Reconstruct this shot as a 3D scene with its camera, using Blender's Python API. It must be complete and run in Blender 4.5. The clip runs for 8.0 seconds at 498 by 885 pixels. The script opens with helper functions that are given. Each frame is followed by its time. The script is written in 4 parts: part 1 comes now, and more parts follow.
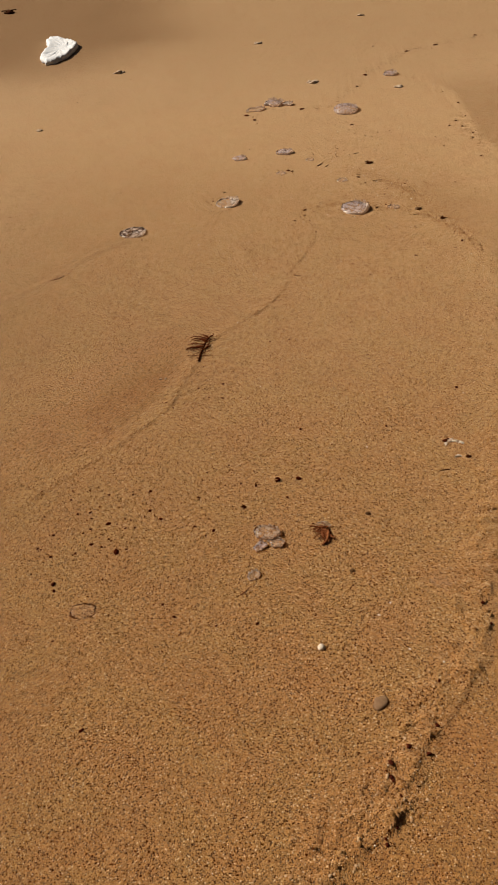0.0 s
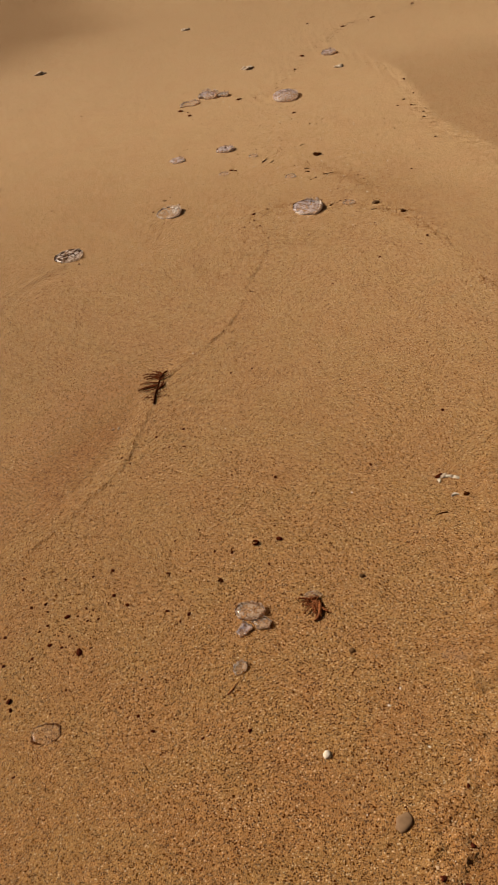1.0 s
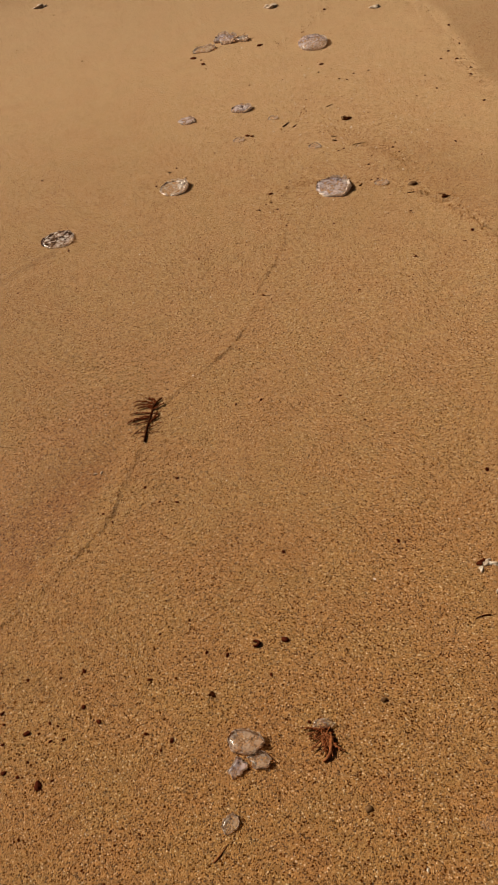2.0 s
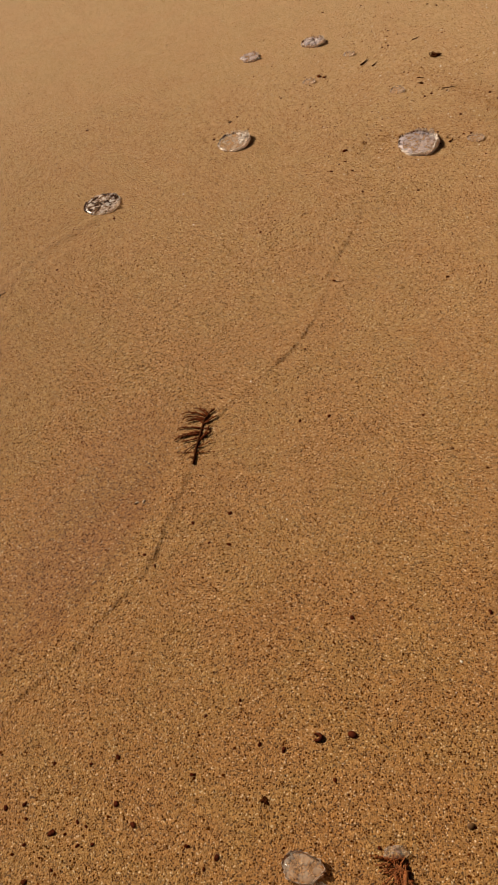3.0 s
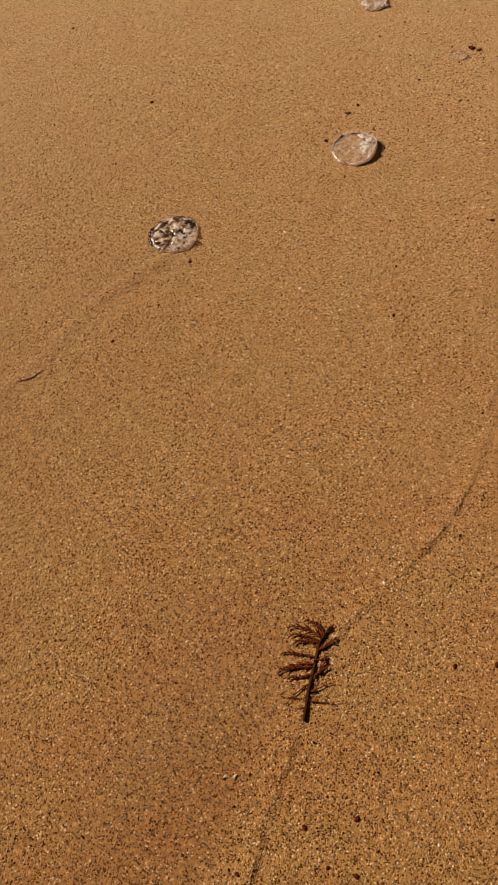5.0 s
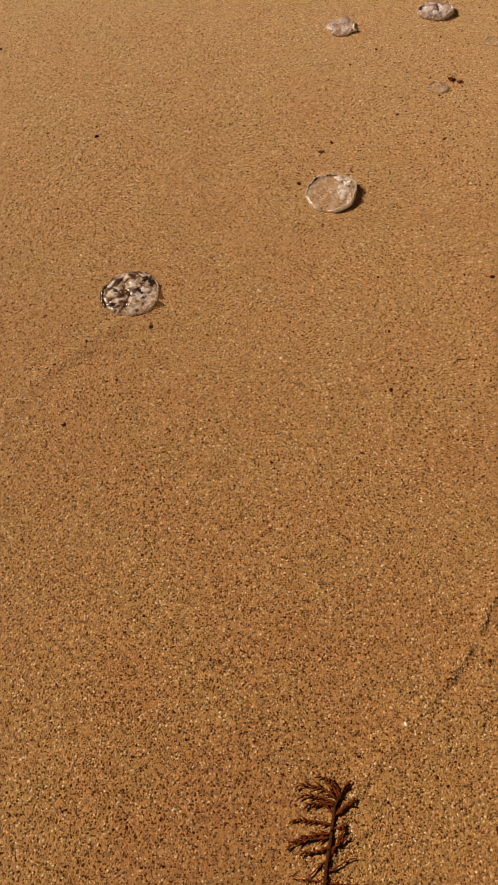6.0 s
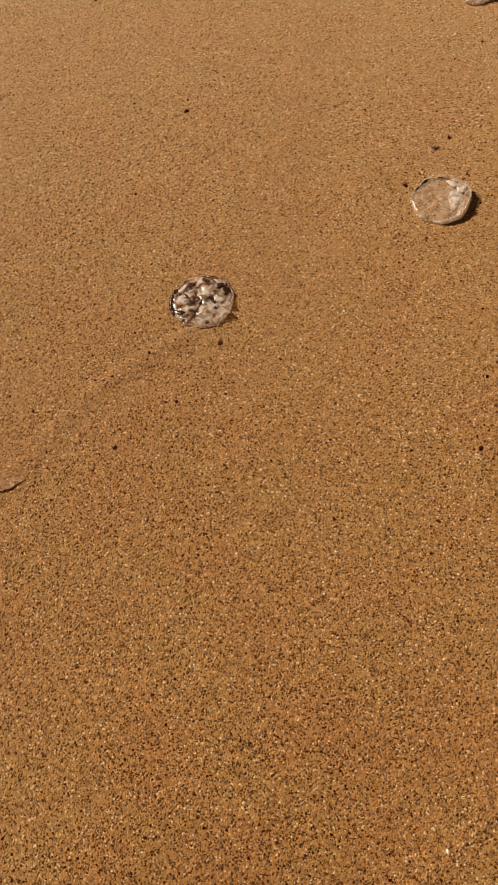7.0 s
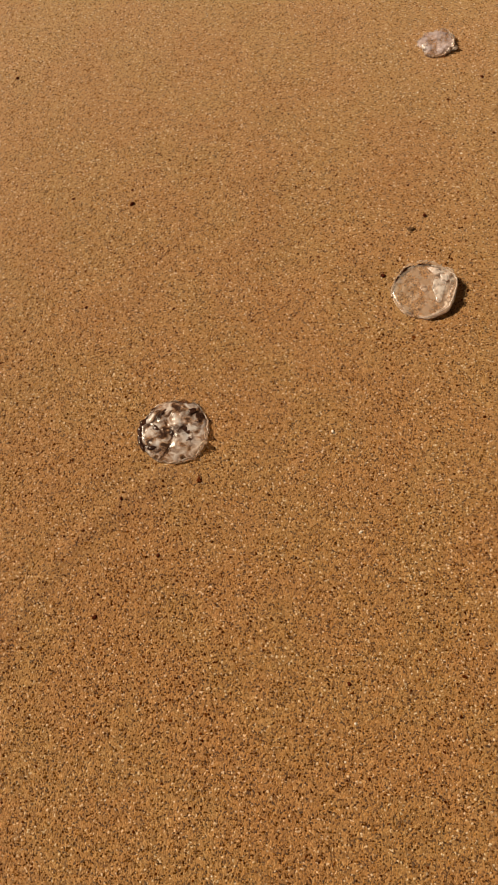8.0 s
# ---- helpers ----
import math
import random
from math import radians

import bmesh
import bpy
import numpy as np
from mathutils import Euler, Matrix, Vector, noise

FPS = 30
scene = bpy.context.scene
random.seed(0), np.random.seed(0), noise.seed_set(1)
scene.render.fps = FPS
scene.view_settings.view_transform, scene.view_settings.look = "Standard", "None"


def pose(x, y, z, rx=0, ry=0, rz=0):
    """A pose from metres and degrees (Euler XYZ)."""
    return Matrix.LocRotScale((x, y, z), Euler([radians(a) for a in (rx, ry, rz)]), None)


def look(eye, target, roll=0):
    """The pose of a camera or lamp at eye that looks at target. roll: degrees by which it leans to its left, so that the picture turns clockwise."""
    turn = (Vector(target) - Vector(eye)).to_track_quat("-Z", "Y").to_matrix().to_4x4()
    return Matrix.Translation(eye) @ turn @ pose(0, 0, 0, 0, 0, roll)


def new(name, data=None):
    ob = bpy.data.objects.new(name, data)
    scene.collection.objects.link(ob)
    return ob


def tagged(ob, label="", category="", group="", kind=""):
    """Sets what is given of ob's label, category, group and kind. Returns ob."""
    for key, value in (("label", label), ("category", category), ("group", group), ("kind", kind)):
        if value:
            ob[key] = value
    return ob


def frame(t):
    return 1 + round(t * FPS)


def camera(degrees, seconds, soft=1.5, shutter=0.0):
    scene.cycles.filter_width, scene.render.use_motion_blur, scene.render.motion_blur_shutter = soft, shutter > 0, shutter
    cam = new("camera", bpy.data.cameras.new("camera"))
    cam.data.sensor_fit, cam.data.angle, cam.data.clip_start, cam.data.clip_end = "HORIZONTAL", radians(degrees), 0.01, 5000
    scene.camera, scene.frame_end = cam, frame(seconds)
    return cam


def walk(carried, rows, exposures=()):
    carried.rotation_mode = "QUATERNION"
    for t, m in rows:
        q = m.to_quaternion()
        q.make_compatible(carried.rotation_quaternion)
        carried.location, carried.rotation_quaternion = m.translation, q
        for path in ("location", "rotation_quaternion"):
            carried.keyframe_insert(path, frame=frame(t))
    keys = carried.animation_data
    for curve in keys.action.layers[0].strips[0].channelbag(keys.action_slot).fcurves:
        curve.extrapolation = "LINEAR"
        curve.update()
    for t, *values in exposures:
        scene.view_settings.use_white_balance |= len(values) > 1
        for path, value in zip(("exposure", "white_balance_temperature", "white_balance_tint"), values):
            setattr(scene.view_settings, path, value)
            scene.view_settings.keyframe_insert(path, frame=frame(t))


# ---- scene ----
cam = camera(34.1, 8.0, 1.7)
PATH = [
    (0, (0.74, -3.43, 1.53), (0.601, -1.879, 0.275), -5.4),
    (0.2, (0.717, -3.36, 1.524), (0.661, -1.8, 0.274), -4.8),
    (0.5, (0.682, -3.274, 1.491), (0.668, -1.738, 0.211), -6.5),
    (0.8, (0.698, -3.17, 1.477), (0.669, -1.684, 0.14), -8.3),
    (1, (0.742, -3.088, 1.504), (0.675, -1.568, 0.206), -9.4),
    (1.2, (0.811, -2.989, 1.52), (0.688, -1.488, 0.205), -10.4),
    (1.5, (0.841, -2.857, 1.523), (0.673, -1.381, 0.184), -10.1),
    (1.7, (0.823, -2.753, 1.498), (0.731, -1.299, 0.129), -8.5),
    (2.8, (0.765, -2.273, 1.455), (0.471, -0.992, -0.053), -14.6),
    (3, (0.777, -2.215, 1.429), (0.492, -0.952, -0.096), -13.9),
    (3.2, (0.753, -2.145, 1.414), (0.594, -0.899, -0.142), -9.3),
    (3.3, (0.734, -2.099, 1.416), (0.604, -0.851, -0.141), -8.3),
    (3.5, (0.669, -1.995, 1.428), (0.592, -0.767, -0.149), -6.5),
    (3.8, (0.606, -1.864, 1.429), (0.474, -0.653, -0.158), -7.8),
    (4, (0.58, -1.778, 1.387), (0.396, -0.599, -0.218), -9.2),
    (4.2, (0.555, -1.669, 1.353), (0.341, -0.576, -0.308), -10.1),
    (4.5, (0.546, -1.51, 1.396), (0.222, -0.546, -0.326), -15.2),
    (4.7, (0.527, -1.438, 1.401), (0.185, -0.486, -0.325), -15.1),
    (5.8, (0.384, -1.113, 1.345), (0.232, -0.124, -0.387), -8.0),
    (6, (0.36, -1.076, 1.282), (0.218, -0.095, -0.455), -7.2),
    (6.2, (0.356, -1.025, 1.233), (0.161, -0.081, -0.52), -9.6),
    (6.5, (0.391, -0.954, 1.225), (0.075, -0.097, -0.554), -13.9),
    (6.8, (0.406, -0.901, 1.24), (0.036, -0.069, -0.54), -15.7),
    (7, (0.379, -0.83, 1.236), (0.027, -0.025, -0.56), -15.0),
    (7.2, (0.37, -0.756, 1.218), (0.015, 0.072, -0.568), -16.1),
    (7.5, (0.318, -0.627, 1.219), (0.046, 0.148, -0.604), -16.6),
    (7.7, (0.301, -0.571, 1.222), (0.062, 0.172, -0.62), -17.1),
    (8, (0.307, -0.533, 1.216), (0.036, 0.239, -0.609), -16.9),
]
walk(cam, [(t, look(eye, aim, roll)) for t, eye, aim, roll in PATH], [(0, 0.04, 8150, 11.8), (3, 0.05, 8400, 11.2), (5, 0.10, 8850, 12.2), (8, 0.12, 9150, 12.4)])

# ---- light ----
SUN_ELEVATION = radians(37)
SUN_FROM = Vector((-0.90, 0.43, 0)).normalized()
world = bpy.data.worlds.new("sky")
scene.world = world
world.use_nodes = True
wn = world.node_tree
sky = wn.nodes.new("ShaderNodeTexSky")
sky.sky_type = "NISHITA"
sky.sun_disc = False
sky.air_density, sky.dust_density, sky.ozone_density = 0.5, 6.0, 0.3
sky.sun_elevation = SUN_ELEVATION
sky.sun_rotation = math.atan2(SUN_FROM.x, SUN_FROM.y)
wn.links.new(sky.outputs[0], wn.nodes["Background"].inputs[0])
wn.nodes["Background"].inputs[1].default_value = 0.011
sun = new("sun", bpy.data.lights.new("sun", "SUN"))
sun.data.energy, sun.data.angle, sun.data.color = 5.0, radians(0.5), (1.0, 0.97, 0.92)
ray_from = SUN_FROM * math.cos(SUN_ELEVATION) + Vector((0, 0, math.sin(SUN_ELEVATION)))
sun.matrix_world = look(ray_from * 20, (0, 0, 0))


# ---- small tools ----
def lattice(ix, iy, seed):
    """A repeatable random number from 0 to 1 for each lattice cell."""
    h = (ix.astype(np.int64) * 374761393 + iy.astype(np.int64) * 668265263 + seed * 974711) & 0xFFFFFFFF
    h = ((h ^ (h >> 13)) * 1274126177) & 0xFFFFFFFF
    return ((h ^ (h >> 16)) & 0xFFFFFF) / float(0xFFFFFF)


def soft_noise(x, y, size, seed=0, octaves=3):
    """Smooth noise from -1 to 1 with features of about that size in metres."""
    total, weight, whole = 0.0, 1.0, 0.0
    for k in range(octaves):
        u, v = x / size + 100.5 * k, y / size - 57.3 * k
        iu, iv = np.floor(u), np.floor(v)
        fu, fv = u - iu, v - iv
        fu, fv = fu * fu * (3 - 2 * fu), fv * fv * (3 - 2 * fv)
        a, b = lattice(iu, iv, seed + k), lattice(iu + 1, iv, seed + k)
        c, d = lattice(iu, iv + 1, seed + k), lattice(iu + 1, iv + 1, seed + k)
        total = total + weight * ((a + (b - a) * fu) * (1 - fv) + (c + (d - c) * fu) * fv)
        whole += weight
        weight, size = weight * 0.5, size * 0.5
    return 2 * total / whole - 1


def smooth_line(points, step=0.02):
    """A rounded line through the points, by Catmull and Rom."""
    p = np.array([points[0], *points, points[-1]], float)
    out = []
    for i in range(1, len(p) - 2):
        n = max(2, int(np.linalg.norm(p[i + 1] - p[i]) / step))
        for s in np.arange(n) / n:
            out.append(0.5 * (2 * p[i] + (p[i + 1] - p[i - 1]) * s + (2 * p[i - 1] - 5 * p[i] + 4 * p[i + 1] - p[i + 2]) * s * s
                              + (3 * p[i] - p[i - 1] - 3 * p[i + 1] + p[i + 2]) * s ** 3))
    out.append(p[-2])
    return np.array(out)


def to_line(x, y, line):
    """The distance of each place from a line, positive on its left hand, and how far along it lies, 0 to 1."""
    best = np.full(x.shape, 1e9)
    along = np.zeros(x.shape)
    n = len(line) - 1
    for i in range(n):
        ax, ay = line[i]
        dx, dy = line[i + 1] - line[i]
        s = np.clip(((x - ax) * dx + (y - ay) * dy) / (dx * dx + dy * dy + 1e-12), 0, 1)
        ox, oy = x - ax - s * dx, y - ay - s * dy
        d = np.hypot(ox, oy)
        near = d < np.abs(best)
        best = np.where(near, np.where(dx * oy - dy * ox >= 0, d, -d), best)
        along = np.where(near, (i + s) / n, along)
    return best, along


def fade(v, lo, hi):
    v = np.clip((v - lo) / (hi - lo), 0, 1)
    return v * v * (3 - 2 * v)


# ---- the swash lines that the last waves left ----
LINE_LONG = smooth_line([(-0.585, -2.500), (-0.267, -2.120), (-0.039, -1.770), (0.174, -1.530), (0.304, -1.352), (0.333, -1.260), (0.372, -1.120),
                         (0.423, -0.960), (0.480, -0.886), (0.563, -0.795), (0.629, -0.705), (0.688, -0.580), (0.711, -0.455), (0.757, -0.340), (0.809, -0.200), (0.820, -0.030)])
LINE_CRUMBLY = smooth_line([(0.470, -3.300), (0.762, -2.800), (0.884, -2.688), (0.939, -2.599), (0.993, -2.495), (1.091, -2.375), (1.132, -2.270),
                            (1.148, -2.197), (1.202, -2.040), (1.271, -1.850), (1.369, -1.550), (1.508, -1.300)])
LINE_BOW = smooth_line([(0.789, 0.141), (0.933, 0.186), (1.111, 0.140), (1.240, 0.086), (1.370, -0.050), (1.449, -0.205), (1.482, -0.365),
                        (1.528, -0.531), (1.547, -0.678), (1.565, -0.900)])
LINE_SHORT = smooth_line([(1.027, 0.626), (1.118, 0.521), (1.259, 0.318), (1.340, 0.139), (1.420, -0.030)])
LINE_WET = smooth_line([(1.492, 2.120), (1.652, 1.795), (1.683, 1.468), (1.695, 1.093), (1.741, 0.767), (1.827, 0.586), (1.878, 0.408), (1.960, 0.101), (2.102, -0.400)])
LINE_FAR = smooth_line([(0.837, 1.632), (0.992, 1.697), (1.233, 2.239), (1.412, 2.537), (1.554, 2.767), (1.770, 2.895), (2.030, 3.016), (2.262, 3.169), (3.192, 3.620)])
LINE_LEFT = smooth_line([(-0.020, -0.070), (-0.130, -0.166), (-0.218, -0.288), (-0.321, -0.435), (-0.596, -0.700)])
LINE_SEA = smooth_line([(-3.208, 1.717), (-1.908, 2.320), (-1.315, 2.575), (-1.091, 2.661), (-0.762, 2.871), (-0.582, 3.055), (-0.187, 3.360), (0.050, 3.742),
                        (-0.095, 4.398), (-0.208, 5.147), (-0.108, 7.020), (0.592, 11.020)], 0.1)


def ground_height(x, y):
    """The height of the sand, in metres."""
    z = 0.004 * soft_noise(x, y, 0.7, 3, 2) + 0.0012 * soft_noise(x, y, 0.09, 5, 2)
    near = np.exp(-((x - 0.5) / 4) ** 2 - (y / 5) ** 2)
    z = z * near + (1 - near) * 0.02 * soft_noise(x, y, 3.0, 9, 2)
    crumbs = soft_noise(x, y, 0.022, 21, 2)
    d, s = to_line(x, y, LINE_LONG)
    worn = np.clip(0.5 + 1.2 * soft_noise(x, y, 0.12, 61, 2), 0.0, 1.4) * fade(s, 0.1, 0.3) * fade(s, 1.0, 0.9)
    z = z + (0.35 + 0.65 * worn) * fade(s, 0.1, 0.3) * ((0.0022 + 0.0030 * crumbs) * fade(d, -0.006, 0.005) * np.exp(-(d / 0.020) ** 2) - 0.0007 * np.exp(-((d + 0.008) / 0.007) ** 2))
    d, s = to_line(x, y, LINE_CRUMBLY)
    ragged = d + 0.020 * soft_noise(x, y, 0.06, 23, 3)
    heap = np.clip(0.50 + 1.2 * soft_noise(x, y, 0.055, 27, 2), 0.1, 1.2)
    z = z + (0.0048 + 0.006 * crumbs) * heap * fade(ragged, -0.007, 0.007) * np.exp(-(ragged / 0.035) ** 2) + (0.003 + 0.006 * crumbs) * np.exp(-((d - 0.055) / 0.05) ** 2) - 0.002 * fade(-d, 0, 0.02) * np.exp(-(d / 0.3) ** 2)
    for line in (LINE_BOW, LINE_SHORT):
        d, s = to_line(x, y, line)
        patchy = np.clip(0.45 + 1.1 * soft_noise(x, y, 0.09, 25, 2), 0.05, 1.1) * (0.25 + 0.75 * fade(s, 0.12, 0.32)) * (1 - 0.7 * fade(s, 0.70, 0.90))
        z = z + patchy * (0.0035 + 0.008 * crumbs) * np.exp(-((d + 0.002) / 0.013) ** 2)
    d, s = to_line(x, y, LINE_WET)
    z = z + (0.001 + 0.003 * crumbs) * np.exp(-((d + 0.02) / 0.05) ** 2) - 0.0015 * fade(d, 0, 0.06) * np.exp(-(d / 1.0) ** 2)
    d, s = to_line(x, y, LINE_FAR)
    z = z + (0.001 + 0.003 * crumbs) * np.exp(-(d / 0.05) ** 2)
    d, s = to_line(x, y, LINE_LEFT)
    z = z + 0.0016 * np.exp(-((d - 0.01) / 0.016) ** 2) - 0.0012 * np.exp(-((d + 0.016) / 0.016) ** 2)
    return z


def ground_wet(x, y):
    """How soaked the sand is, 0 to 1; the dark of a shallow dip is counted in."""
    w = 0.05 * soft_noise(x, y, 0.25, 41, 3)
    d, s = to_line(x, y, LINE_SEA)
    sea = 0.62 * fade(d + 0.15 * soft_noise(x, y, 0.5, 31, 2), -0.35, 0.75) + 0.34 * fade(y, 1.0, 3.8)
    d, s = to_line(x, y, LINE_WET)
    pool = fade(d + 0.03 * soft_noise(x, y, 0.12, 33, 2), 0.0, 0.06) * fade(y, 2.6, 1.5) * np.exp(-(np.maximum(d - 0.5, 0) / 0.6) ** 2)
    d, s = to_line(x, y, LINE_BOW)
    band = 0.35 * fade(d, 0.0, 0.06) * fade(d, 0.5, 0.2) * fade(x, 1.0, 1.3)
    d, s = to_line(x, y, LINE_CRUMBLY)
    low = 0.3 * fade(-d, 0.0, 0.05) * fade(y, -1.6, -2.0)
    d, s = to_line(x, y, LINE_LONG)
    # shade of a shallow dip, put into the colour by way of the wetness
    hollow = 0.78 * fade(d, 0.02, 0.09) * fade(d, 0.55, 0.15) * np.exp(-((y + 1.25) / 0.42) ** 2)
    d, s = to_line(x, y, LINE_LEFT)
    trail = 0.30 * np.exp(-((d - 0.012) / 0.035) ** 2) * fade(s, 1.0, 0.7)
    return np.clip(w + np.maximum.reduce([sea, 0.50 * pool, band, low, hollow, trail]), 0, 1)


def zg(x, y):
    return float(ground_height(np.array([x], float), np.array([y], float))[0])


# ---- materials ----
def mat(name):
    m = bpy.data.materials.new(name)
    m.use_nodes = True
    return m, m.node_tree.nodes, m.node_tree.links, m.node_tree.nodes["Principled BSDF"]


def ramp(nodes, stops, interpolation="LINEAR"):
    r = nodes.new("ShaderNodeValToRGB")
    r.color_ramp.interpolation = interpolation
    e = r.color_ramp.elements
    while len(e) < len(stops):
        e.new(0.5)
    for el, (p, c) in zip(e, stops):
        el.position, el.color = p, (*c, 1)
    return r


GRAINS = [(0.0, (0.056, 0.013, 0.001)), (0.06, (0.155, 0.056, 0.013)), (0.17, (0.322, 0.140, 0.037)), (0.44, (0.402, 0.186, 0.057)),
          (0.70, (0.344, 0.151, 0.042)), (0.84, (0.466, 0.247, 0.091)), (0.965, (0.680, 0.490, 0.310))]
CRUMBS = [(0.0, (0.20, 0.098, 0.038)), (0.25, (0.32, 0.166, 0.068)), (0.6, (0.39, 0.215, 0.096)), (0.88, (0.56, 0.38, 0.22))]


def sand_material():
    m, n, l, b = mat("sand")
    geo = n.new("ShaderNodeNewGeometry")
    cells = n.new("ShaderNodeTexVoronoi")
    cells.inputs["Scale"].default_value = 420
    uneven = n.new("ShaderNodeTexNoise")
    uneven.inputs["Scale"].default_value, uneven.inputs["Detail"].default_value = 500, 2
    l.new(geo.outputs["Position"], uneven.inputs["Vector"])
    bent = n.new("ShaderNodeVectorMath")
    bent.operation = "MULTIPLY_ADD"
    bent.inputs[1].default_value = (0.0038, 0.0038, 0.0)
    l.new(uneven.outputs["Color"], bent.inputs[0])
    l.new(geo.outputs["Position"], bent.inputs[2])
    l.new(bent.outputs[0], cells.inputs["Vector"])
    pick = n.new("ShaderNodeSeparateColor")
    l.new(cells.outputs["Color"], pick.inputs[0])
    tone = ramp(n, GRAINS, "CONSTANT")
    l.new(pick.outputs[0], tone.inputs[0])
    # scattered dark grains, some larger; shadowed pits between grains are painted in with them
    specks = n.new("ShaderNodeTexVoronoi")
    specks.inputs["Scale"].default_value = 310
    jitter = n.new("ShaderNodeTexNoise")
    jitter.inputs["Scale"].default_value, jitter.inputs["Detail"].default_value = 420, 2
    l.new(geo.outputs["Position"], jitter.inputs["Vector"])
    spread = n.new("ShaderNodeVectorMath")
    spread.operation = "MULTIPLY_ADD"
    spread.inputs[1].default_value = (0.0058, 0.0058, 0.0)
    l.new(jitter.outputs["Color"], spread.inputs[0])
    l.new(geo.outputs["Position"], spread.inputs[2])
    l.new(spread.outputs[0], specks.inputs["Vector"])
    lot = n.new("ShaderNodeSeparateColor")
    l.new(specks.outputs["Color"], lot.inputs[0])
    size = n.new("ShaderNodeMapRange")
    size.inputs["From Min"].default_value, size.inputs["From Max"].default_value = 0.36, 1.0
    size.inputs["To Min"].default_value, size.inputs["To Max"].default_value = 0.0, 0.58
    l.new(lot.outputs[1], size.inputs[0])
    inside = n.new("ShaderNodeMath")
    inside.operation = "LESS_THAN"
    l.new(specks.outputs["Distance"], inside.inputs[0])
    l.new(size.outputs[0], inside.inputs[1])
    dot = n.new("ShaderNodeMix")
    dot.data_type = "RGBA"
    strong = n.new("ShaderNodeMath")
    strong.operation = "MULTIPLY"
    l.new(inside.outputs[0], strong.inputs[0])
    l.new(lot.outputs[2], strong.inputs[1])
    deep = n.new("ShaderNodeMath")
    deep.operation = "POWER"
    deep.inputs[1].default_value = 0.32
    l.new(strong.outputs[0], deep.inputs[0])
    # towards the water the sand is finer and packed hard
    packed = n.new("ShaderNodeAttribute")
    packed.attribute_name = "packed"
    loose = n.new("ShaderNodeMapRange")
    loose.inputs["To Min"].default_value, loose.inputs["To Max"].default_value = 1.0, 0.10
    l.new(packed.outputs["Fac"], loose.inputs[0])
    sparse = n.new("ShaderNodeMath")
    sparse.operation = "MULTIPLY"
    l.new(deep.outputs[0], sparse.inputs[0])
    l.new(loose.outputs[0], sparse.inputs[1])
    l.new(sparse.outputs[0], dot.inputs[0])
    l.new(tone.outputs[0], dot.inputs[6])
    dot.inputs[7].default_value = (0.058, 0.013, 0.002, 1)
    # patches a hand wide, a little redder or greyer
    patch = n.new("ShaderNodeTexNoise")
    patch.inputs["Scale"].default_value, patch.inputs["Detail"].default_value = 6.5, 5
    l.new(geo.outputs["Position"], patch.inputs["Vector"])
    hue = ramp(n, [(0.30, (0.96, 0.88, 0.83)), (0.46, (1.01, 0.99, 1.00)), (0.58, (0.98, 1.04, 1.02)), (0.72, (1.04, 1.03, 1.10))])
    l.new(patch.outputs[0], hue.inputs[0])
    mul = n.new("ShaderNodeMix")
    mul.data_type, mul.blend_type = "RGBA", "MULTIPLY"
    mul.inputs[0].default_value = 1.0
    l.new(dot.outputs[2], mul.inputs[6])
    l.new(hue.outputs[0], mul.inputs[7])
    clump = n.new("ShaderNodeTexNoise")
    clump.inputs["Scale"].default_value, clump.inputs["Detail"].default_value = 110, 3
    l.new(geo.outputs["Position"], clump.inputs["Vector"])
    shade = ramp(n, [(0.34, (0.74, 0.71, 0.68)), (0.66, (1.18, 1.18, 1.18))])
    l.new(clump.outputs[0], shade.inputs[0])
    mul2 = n.new("ShaderNodeMix")
    mul2.data_type, mul2.blend_type = "RGBA", "MULTIPLY"
    l.new(loose.outputs[0], mul2.inputs[0])
    l.new(mul.outputs[2], mul2.inputs[6])
    l.new(shade.outputs[0], mul2.inputs[7])
    # grey-blue sheen of the low view over far sand, put into the colour
    far_sheen_tint = n.new("ShaderNodeMix")
    far_sheen_tint.data_type, far_sheen_tint.blend_type = "RGBA", "MULTIPLY"
    l.new(packed.outputs["Fac"], far_sheen_tint.inputs[0])
    l.new(mul2.outputs[2], far_sheen_tint.inputs[6])
    far_sheen_tint.inputs[7].default_value = (0.675, 0.73, 1.02, 1)
    # soaked sand is darker and smoother
    wet = n.new("ShaderNodeAttribute")
    wet.attribute_name = "wet"
    soak = n.new("ShaderNodeMix")
    soak.data_type, soak.blend_type = "RGBA", "MULTIPLY"
    l.new(wet.outputs["Fac"], soak.inputs[0])
    l.new(far_sheen_tint.outputs[2], soak.inputs[6])
    soak.inputs[7].default_value = (0.58, 0.50, 0.45, 1)
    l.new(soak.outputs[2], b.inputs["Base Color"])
    rough = n.new("ShaderNodeMapRange")
    rough.inputs["To Min"].default_value, rough.inputs["To Max"].default_value = 0.85, 0.45
    l.new(wet.outputs["Fac"], rough.inputs[0])
    l.new(rough.outputs[0], b.inputs["Roughness"])
    # dark specks and soaked sand have less of the dry dust on them
    dusty = n.new("ShaderNodeMath")
    dusty.operation = "MAXIMUM"
    l.new(inside.outputs[0], dusty.inputs[0])
    half = n.new("ShaderNodeMath")
    half.operation = "MULTIPLY"
    half.inputs[1].default_value = 0.55
    l.new(wet.outputs["Fac"], half.inputs[0])
    l.new(half.outputs[0], dusty.inputs[1])
    shine = n.new("ShaderNodeMapRange")
    shine.inputs["To Min"].default_value, shine.inputs["To Max"].default_value = 0.72, 0.0
    l.new(dusty.outputs[0], shine.inputs[0])
